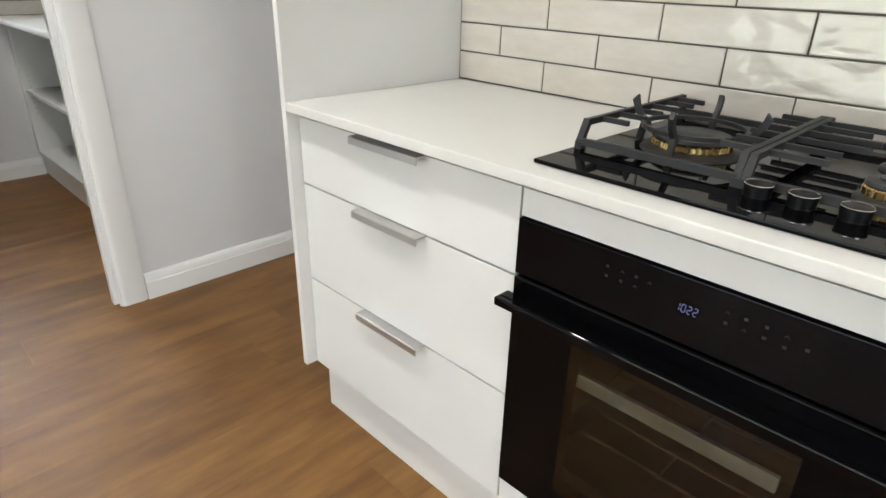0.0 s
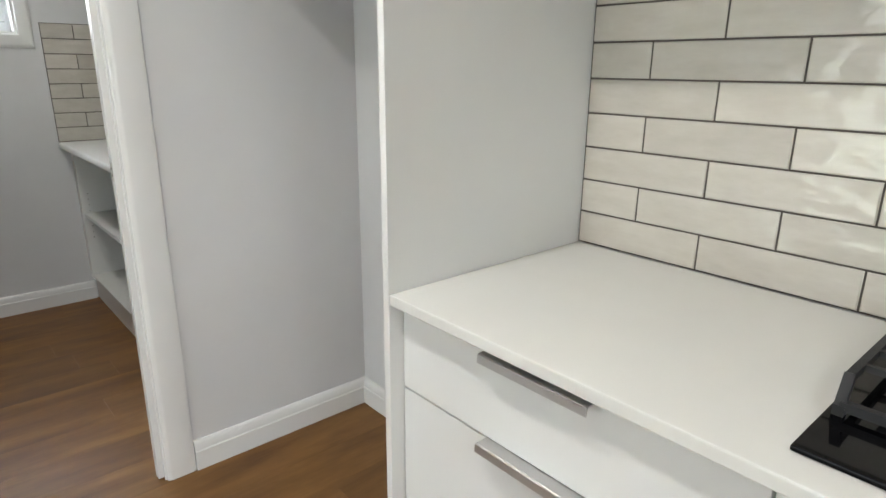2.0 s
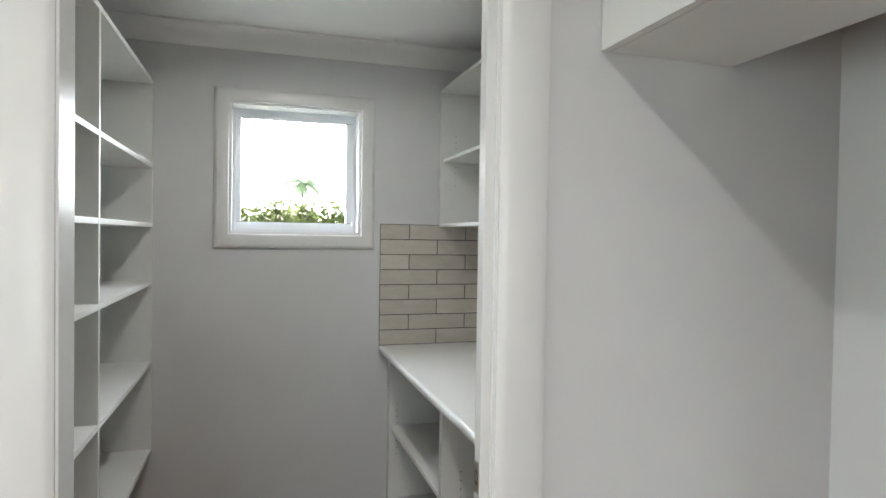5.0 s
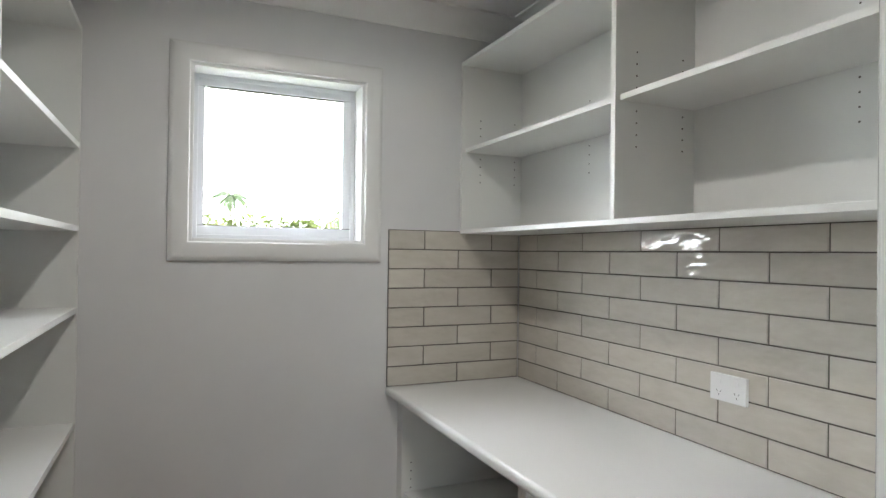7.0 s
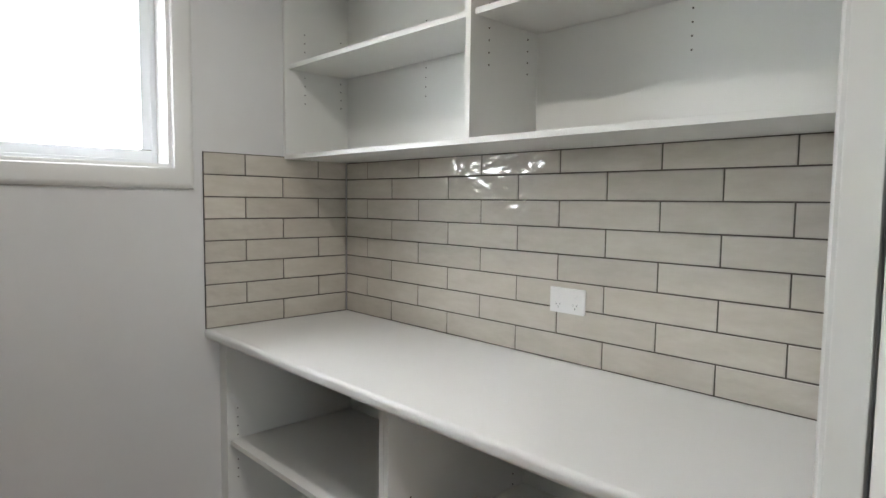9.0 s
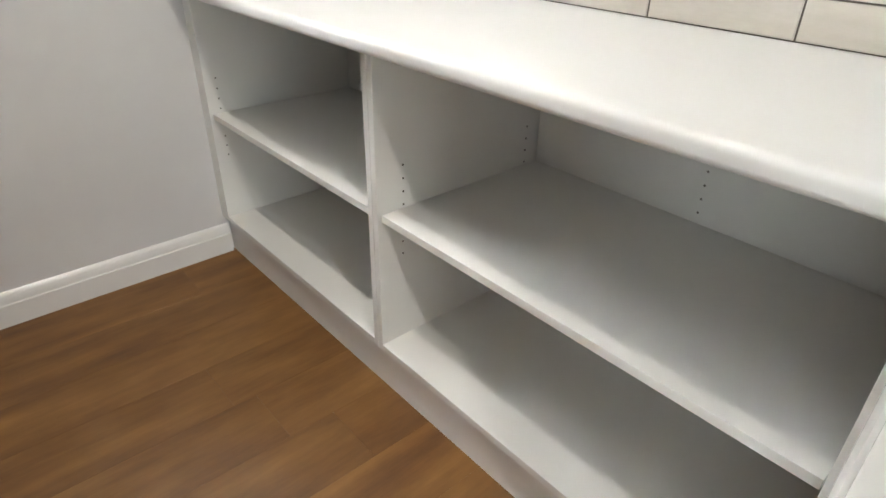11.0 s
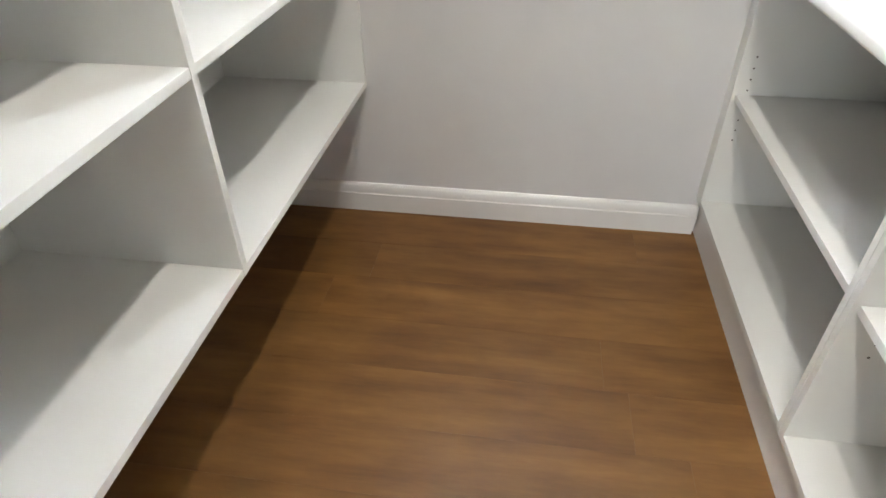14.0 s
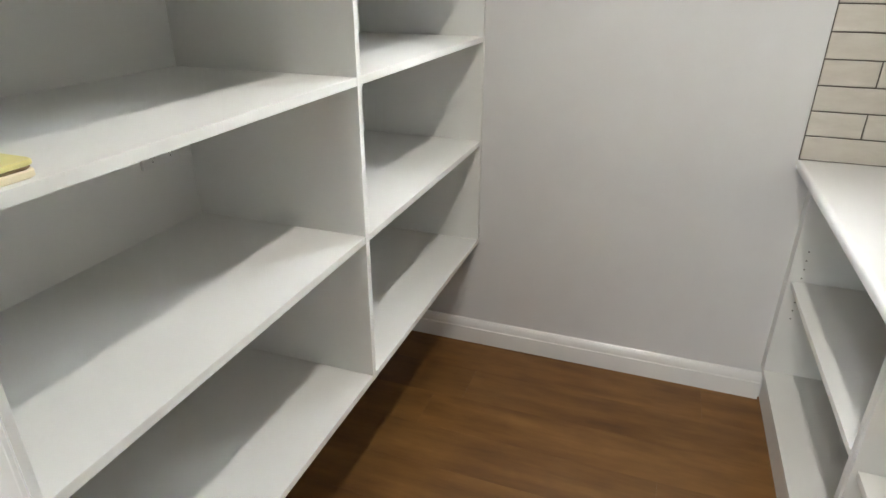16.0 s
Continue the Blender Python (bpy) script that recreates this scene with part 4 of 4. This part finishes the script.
bush("shrub", 10.0, 40, -0.55, 2.0, 3.5, M_BUSH, "yellow-green leafy shrub above the hedge")
bush("small_tree", 11.3, 44, -0.55, 1.5, 4.5, M_PALM, "grey-green small tree behind the hedge")
house = thing("neighbour_house", (4.0, 60, -0.55), "low pale house with a terracotta roof", "house")
part("wall", boxes((1.0, 7.0, 58, 64, -0.55, 2.6)), M_CLAD, house)
bm = bmesh.new()
v = [bm.verts.new(c) for c in ((0.6, 57.6, 2.6), (7.4, 57.6, 2.6), (7.4, 64.4, 2.6), (0.6, 64.4, 2.6), (2.6, 61, 3.75), (5.4, 61, 3.75))]
for f in ((0, 1, 5, 4), (1, 2, 5), (2, 3, 4, 5), (3, 0, 4), (3, 2, 1, 0)):
    bm.faces.new([v[i] for i in f])
part("roof", bm, M_ROOF, house)

# Added glowing sheet in the sky's place; strength set to light the pantry.
M_SKY_GLOW, n, l, b = mat("glowing sky sheet", (0.9, 0.93, 0.97), 1.0)
b.inputs["Emission Color"].default_value, b.inputs["Emission Strength"].default_value = (0.88, 0.95, 1.0, 1), 21.0
structure("backdrop", boxes((-300, 300, 160, 160.5, -0.6, 300)), M_SKY_GLOW, "glowing white sheet standing for the sky")

# ---- pieces: tiles and planks, last ----
TILE_MESH = {}
TILE_T = 0.007


def tile_mesh(length, height):
    key = (round(length, 4), round(height, 4))
    if key not in TILE_MESH:
        e, a, c = 0.0030, length / 2, height / 2
        rings = [(0, 0), (0, TILE_T - e), (e * 0.29, TILE_T - e * 0.29), (e, TILE_T)]
        vs = [(sx * (a - i), -d, sz * (c - i)) for i, d in rings for sx, sz in ((-1, -1), (1, -1), (1, 1), (-1, 1))]
        fs = [(q + k, q + (k + 1) % 4, q + 4 + (k + 1) % 4, q + 4 + k) for q in (0, 4, 8) for k in range(4)] + [(12, 13, 14, 15)]
        me = bpy.data.meshes.new("tile")
        me.from_pydata(vs, [], fs)
        me.materials.append(M_TILE)
        for f in me.polygons:
            f.use_smooth = 4 <= f.index < 12
        TILE_MESH[key] = me
    return TILE_MESH[key]


def tiled(bed, joints_odd, joints_even, lo, hi, z0, pitch, z_top, face, plane):
    """Running bond from z0 up. Joints are places along the wall; face '-x' or '-y'; plane: where the tile faces lie."""
    g = 0.0032
    r = 0
    jit = random.Random(int(z0 * 1000) + len(face))
    while z0 + r * pitch < z_top - 0.004:
        za, zb = z0 + r * pitch, min(z0 + (r + 1) * pitch, z_top)
        js = sorted(j for j in (joints_odd if r % 2 == 0 else joints_even) if lo + 0.012 < j < hi - 0.012)
        ends = [lo] + js + [hi]
        for a, c in zip(ends, ends[1:]):
            ob = new("tile", tile_mesh(c - a - g, zb - za - g))
            m, zc = (a + c) / 2, (za + zb) / 2
            tilt = (jit.uniform(-0.25, 0.25), 0, jit.uniform(-0.2, 0.2))
            if face == "-y":
                ob.matrix_world = pose(m, plane + TILE_T, zc, *tilt)
            else:
                ob.matrix_world = pose(plane + TILE_T, m, zc, 0, 0, -90) @ pose(0, 0, 0, *tilt)
            ob.parent = bed
            ob.matrix_parent_inverse = Matrix.Translation(-PLACE[bed.name])
        r += 1


def steps(start, pitch, lo, hi):
    k0 = math.floor((lo - start) / pitch)
    return [start + k * pitch for k in range(k0, k0 + 40) if lo < start + k * pitch < hi]


LEN = 0.301
bed = structure("splashback_kitchen", boxes((XK + 0.0025, XK + 0.0088, 1.2, 4.4025, ZK, 1.5535)), M_GROUT, "off-white glossy wavy subway tiles with dark grout, kitchen")
tiled(bed, steps(4.102, LEN, 1.2, 4.402), steps(4.252, LEN, 1.2, 4.402), 1.2, 4.402, ZK + 0.001, 0.0774, 1.552, "-x", XK)
bed = structure("splashback_pantry_side", boxes((XT + 0.0025, XT + 0.0088, YD1 + 0.016, YW - 0.0095, 0.9135, 1.5145)), M_GROUT, "off-white glossy wavy subway tiles with dark grout, pantry side wall")
tiled(bed, steps(6.807, LEN, 5.5, 7.395), steps(6.657, LEN, 5.5, 7.395), YD1 + 0.016, YW - 0.010, 0.914, 0.0762, 1.5138, "-x", XT)
bed = structure("splashback_pantry_end", boxes((1.8275, XT - 0.001, YW - 0.0065, YW - 0.0005, 0.9135, 1.5245)), M_GROUT, "off-white glossy wavy subway tiles with dark grout, pantry end wall")
tiled(bed, steps(2.126, LEN, 1.83, 2.405), steps(1.978, LEN, 1.83, 2.405), 1.8275, XT - 0.0005, 0.914, 0.0762, 1.5236, "-y", YW - 0.009)

floor = structure("floor", boxes((KX0, 2.56, KY0, YD1, -0.0054, -0.004), (XP0 - 0.1, 2.56, YD1, YW + 0.02, -0.0054, -0.004)), M_WOOD, "warm brown timber-look plank floor")
PW, PL = 0.18, 1.50
PLANKS = {}


def plank_mesh(length, width):
    key = (round(length, 3), round(width, 3))
    if key not in PLANKS:
        e, a, c, t = 0.0004, length / 2 - 0.0001, width / 2 - 0.0001, 0.004
        vs = [(-a, -c, -t), (a, -c, -t), (a, c, -t), (-a, c, -t), (-a, -c, -e), (a, -c, -e), (a, c, -e), (-a, c, -e), (-a + e, -c + e, 0), (a - e, -c + e, 0), (a - e, c - e, 0), (-a + e, c - e, 0)]
        fs = [(0, 1, 5, 4), (1, 2, 6, 5), (2, 3, 7, 6), (3, 0, 4, 7), (4, 5, 9, 8), (5, 6, 10, 9), (6, 7, 11, 10), (7, 4, 8, 11), (8, 9, 10, 11)]
        me = bpy.data.meshes.new("plank")
        me.from_pydata(vs, [], fs)
        me.materials.append(M_WOOD)
        PLANKS[key] = me
    return PLANKS[key]


row, y1 = 0, 7.198 + PW * 2
rr_ = random.Random(11)
while y1 > KY0:
    y0 = max(y1 - PW, KY0)
    yb = min(y1, YW)
    xs = 0.852 - PL * 4 + (0 if row == 2 else round(rr_.uniform(0, PL), 2))
    while xs < 2.45:
        a, c = max(xs, KX0), min(xs + PL, 2.45)
        if c - a > 0.02 and yb - y0 > 0.01 and not (yb > YD1 + 0.1 and c < XP0):
            ob = new("plank", plank_mesh(c - a, yb - y0))
            ob.location = ((a + c) / 2, (y0 + yb) / 2, 0.0)
            ob.parent = floor
            ob.matrix_parent_inverse = Matrix.Translation(-PLACE[floor.name])
        xs += PL
    row, y1 = row + 1, y1 - PW
